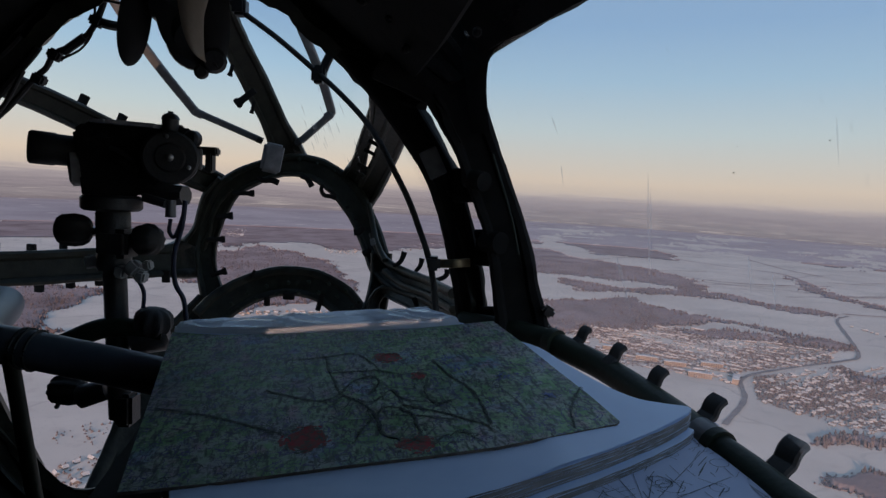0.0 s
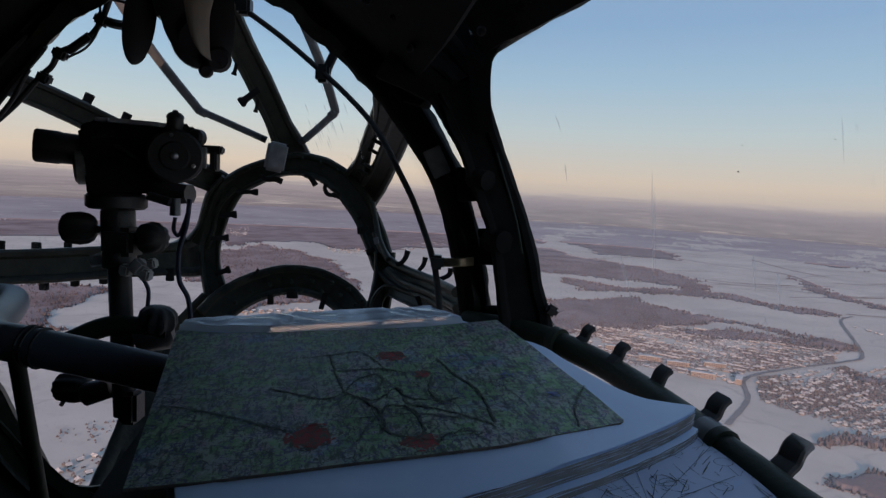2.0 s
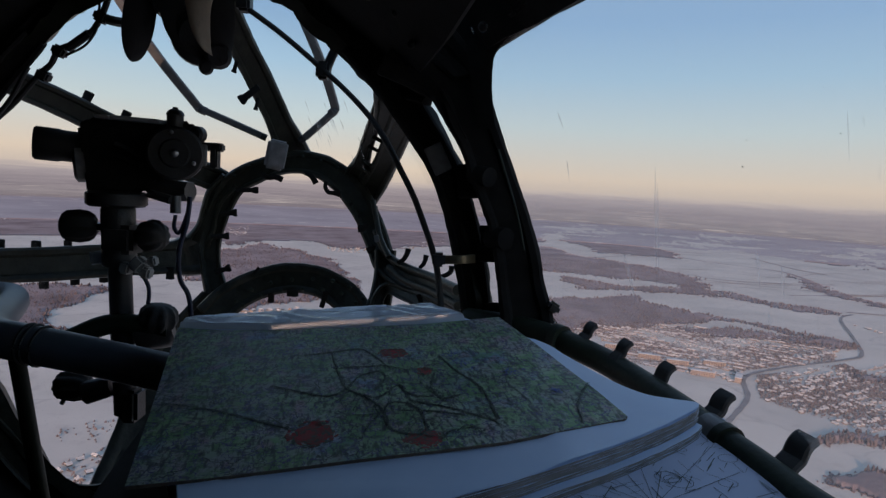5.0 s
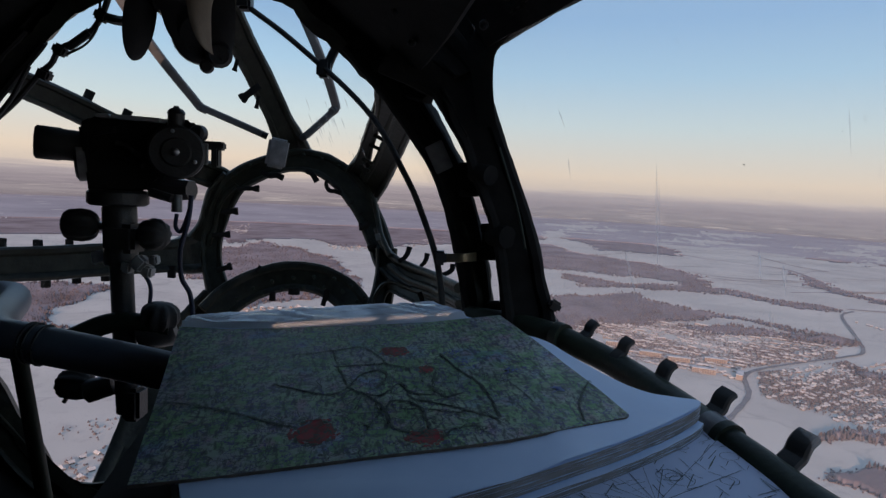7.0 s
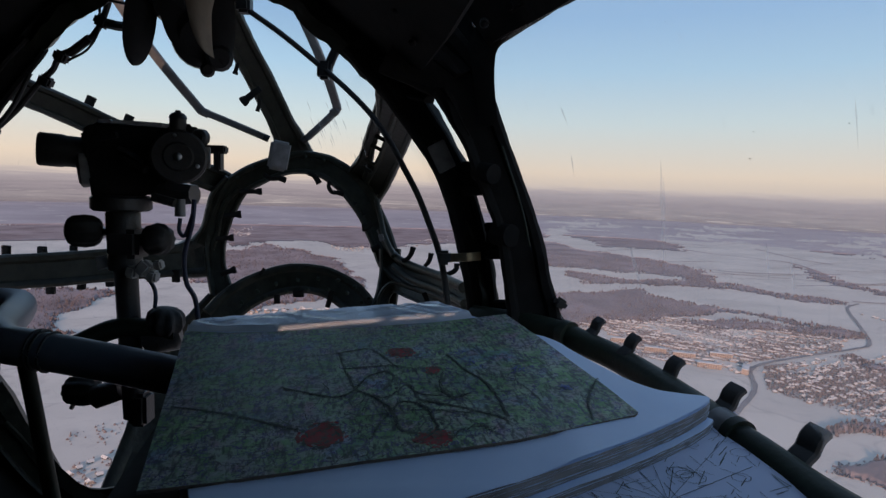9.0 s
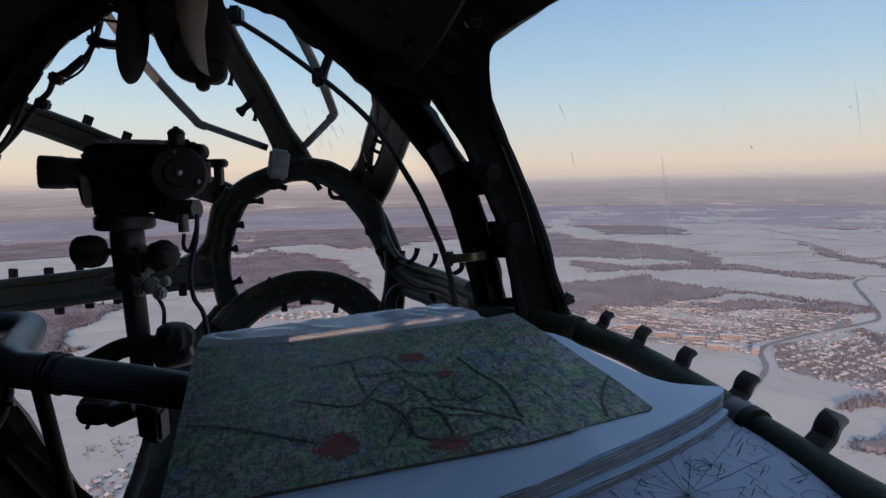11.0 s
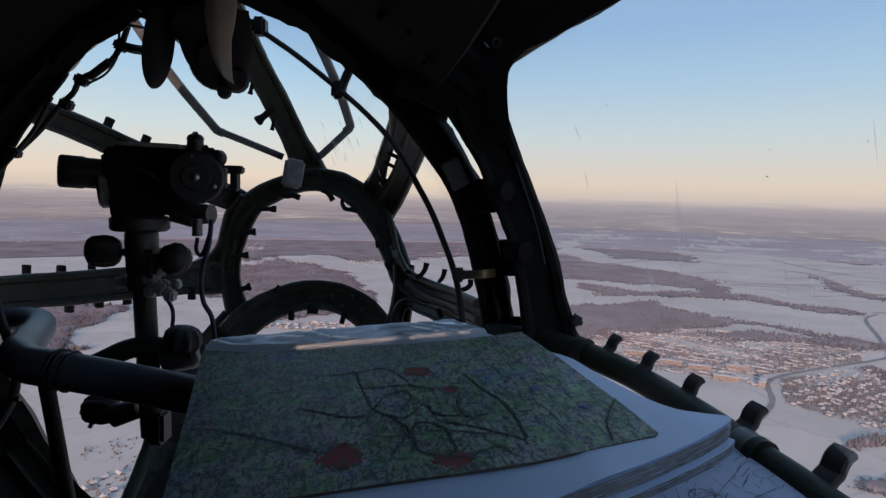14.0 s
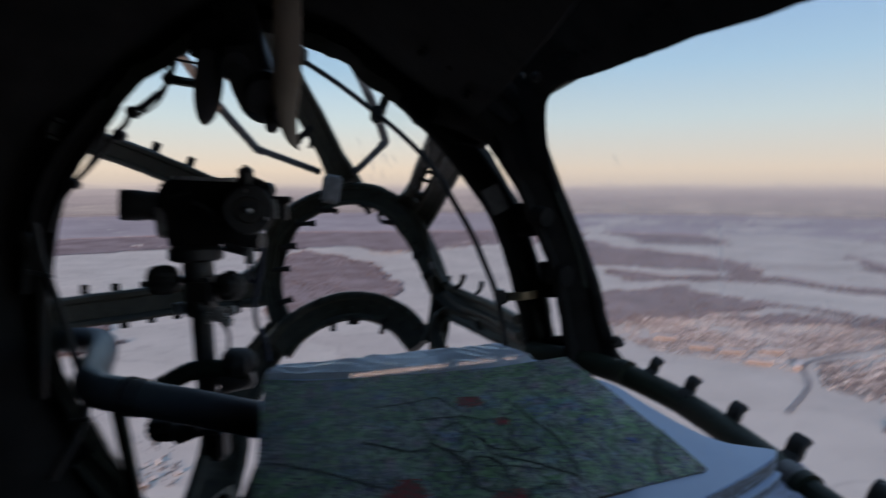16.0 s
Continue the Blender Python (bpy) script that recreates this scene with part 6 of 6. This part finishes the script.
part("tape", tube([(-0.748, 1.210, 0.270), (-0.798, 1.220, 0.240)], 0.0085, 8, 2), RUBBER, wire)
part("loom", tube([(-0.662, 1.150, 0.335), (-0.625, 1.130, 0.345), (-0.600, 1.120, 0.328), (-0.619, 1.130, 0.317), (-0.679, 1.160, 0.330)], 0.0028, 6), ALLOY, wire, "loose pale wire loop")
part("loom", tube([(-0.866, 1.200, 0.195), (-0.896, 1.190, 0.128), (-0.928, 1.180, 0.080), (-0.963, 1.170, 0.031), (-0.972, 1.150, -0.027)], 0.0045, 8), RUBBER, wire)
part("clip", block((0.026, 0.022, 0.018), Matrix.Translation((-0.926, 1.170, 0.077)) @ pose(0, 0, 0, 0, 25, 0), 0.2), BLACK, wire)
lines = root("oxygen_lines", (-0.873, 1.000, -0.185), "dark rubber lines tied together along the cabin wall", "pipe")
part("pipe", tube([(-0.885, 1.000, 0.002), (-0.875, 1.000, -0.060), (-0.854, 1.000, -0.132), (-0.831, 1.000, -0.216), (-0.790, 0.980, -0.347), (-0.806, 0.900, -0.447)], 0.008, 8), RUBBER, lines)
part("pipe", tube([(-0.907, 1.000, -0.019), (-0.881, 1.000, -0.091), (-0.884, 1.000, -0.186), (-0.898, 1.000, -0.336)], 0.012, 8), RUBBER, lines)
part("tie", tube([(-0.888, 0.985, -0.087), (-0.841, 0.985, -0.096)], 0.0045, 8, 2), ALLOY, lines)
part("tie", tube([(-0.816, 0.970, -0.367), (-0.769, 0.965, -0.360)], 0.0045, 8, 2), ALLOY, lines)


def fan():
    th = root("cabin_fan", (-0.471, 1.050, 0.288), "dark cabin fan with soft rubber blades under the ceiling", "fan")
    view = Vector((-0.36, 0.9, 0.2))
    part("motor", lathe([(0, 0.032), (0.012, 0.046), (0.06, 0.05), (0.10, 0.05), (0.12, 0.03)], (-0.433, 1.000, 0.226), view, 24), BLACK, th)
    part("cap", lathe([(0, 0.008), (0.004, 0.012), (0.03, 0.012)], (-0.418, 0.990, 0.175), view, 12), BLACK, th)
    part("cap", lathe([(0, 0.016), (0.006, 0.022), (0.04, 0.022)], (-0.398, 0.990, 0.195), view, 14), BLACK, th)
    part("mount_plate", lumpy(block((0.075, 0.05, 0.075), Matrix.Translation((-0.558, 1.070, 0.340)) @ pose(0, 0, 0, 0, 20, 0), 0.2), 0.002), BLACK, th)
    part("mount", tube([(-0.465, 1.060, 0.253), (-0.497, 1.080, 0.325), (-0.526, 1.100, 0.409)], 0.042, 12), BLACK, th)

    def petal(base, tip, width):
        base, tip = Vector(base), Vector(tip)
        sd = (tip - base).normalized().cross(view).normalized()
        bm, rings = bmesh.new(), []
        for k in range(15):
            f = math.sin(math.pi * k / 28)
            w = max(width * math.sqrt(max(0.0, 1 - ((f - 0.45) / (0.55 if f > 0.45 else 0.9)) ** 2)), 0.0008)
            c = base.lerp(tip, f)
            rings.append([bm.verts.new(c + sd * w * u + view * (v + 0.008 * u)) for u, v in ((-1, 0), (-0.4, -0.005), (0.4, -0.005), (1, 0), (0.4, 0.004), (-0.4, 0.004))])
        skin_rings(bm, rings)
        part("blade", bm, RUBBER, th, "soft black rubber blade")
    petal((-0.527, 1.000, 0.310), (-0.545, 1.000, 0.180), 0.024)
    petal((-0.477, 1.000, 0.318), (-0.455, 1.000, 0.203), 0.03)
    petal((-0.398, 1.000, 0.314), (-0.394, 1.000, 0.186), 0.02)
    part("hub", lathe([(0, 0.024), (0.03, 0.03), (0.05, 0.024)], (-0.481, 0.990, 0.279), view, 18), BLACK, th)


for p, r in (((-0.030, 0.900, 0.271), 0.0050), ((-0.051, 0.900, 0.239), 0.0050), ((-0.074, 0.900, 0.209), 0.0045), ((0.031, 0.860, 0.229), 0.0050), ((0.071, 0.860, 0.262), 0.0060), ((-0.099, 0.900, 0.254), 0.0050), ((-0.143, 0.900, 0.276), 0.0050)):
    fit_bolt = root("bolt", p, "dark round-headed bolt in the ceiling lining", "bolt", "ceiling bolts")
    part("head", lathe([(-0.006, r * 0.3), (-0.004, r * 0.8), (0, r), (0.02, r)], p, (0.05, 0.93, 0.35), 14), PADDING, fit_bolt)
    part("washer", lathe([(0.001, r * 1.35), (0.004, r * 1.4), (0.022, r * 1.4)], p, (0.05, 0.93, 0.35), 16), RUBBER, fit_bolt)
SPECK = material("dried_dirt_speck", (0.06, 0.055, 0.05), 0.9, 0, (0.10, 0.09, 0.08), 400)
for p, r in (((0.172, 0.780, 0.132), 0.0011), ((0.273, 0.560, 0.059), 0.0009), ((0.211, 0.640, 0.178), 0.0009), ((0.114, 0.860, 0.131), 0.0008), ((0.187, 0.700, 0.186), 0.0006), ((0.225, 0.600, 0.178), 0.0006), ((0.272, 0.560, 0.034), 0.0012), ((0.159, 0.800, 0.017), 0.0008), ((0.302, 0.500, 0.099), 0.0007), ((0.321, 0.500, 0.062), 0.0009), ((0.261, 0.600, -0.033), 0.0007), ((0.304, 0.530, 0.015), 0.0007)):
    part("speck", lathe([(0, r * 0.3), (0.0002, r * 0.6), (0.0004, r * 0.4)], p, p, 7), SPECK, side)
fan()
bm, rings = bmesh.new(), []
strap_edges = [((-0.239, 0.520, 0.262), (-0.217, 0.532, 0.268)), ((-0.241, 0.520, 0.201), (-0.218, 0.532, 0.206)), ((-0.242, 0.520, 0.173), (-0.219, 0.532, 0.177)), ((-0.242, 0.520, 0.158), (-0.221, 0.532, 0.157)), ((-0.240, 0.520, 0.144), (-0.224, 0.532, 0.143)), ((-0.238, 0.522, 0.130), (-0.225, 0.534, 0.128)), ((-0.234, 0.526, 0.116), (-0.226, 0.538, 0.115)), ((-0.229, 0.530, 0.108), (-0.227, 0.542, 0.110)), ((-0.223, 0.533, 0.104), (-0.227, 0.545, 0.106))]
lefts, rights = (spline([row[k] for row in strap_edges], 4) for k in (0, 1))
for p, q in zip(lefts, rights):
    across = [p.lerp(q, f) + Vector((0, -0.004 * math.sin(math.pi * f), 0)) for f in (0, 0.1, 0.3, 0.5, 0.7, 0.9, 1.0)]
    rings.append([bm.verts.new(c) for c in across] + [bm.verts.new(c + Vector((0, 0.003, 0))) for c in across[::-1]])
skin_rings(bm, rings)
bmesh.ops.recalc_face_normals(bm, faces=bm.faces)
tagged(part("strap", bm, LEATHER), "broad tan leather strap hanging from the ceiling", "strap")
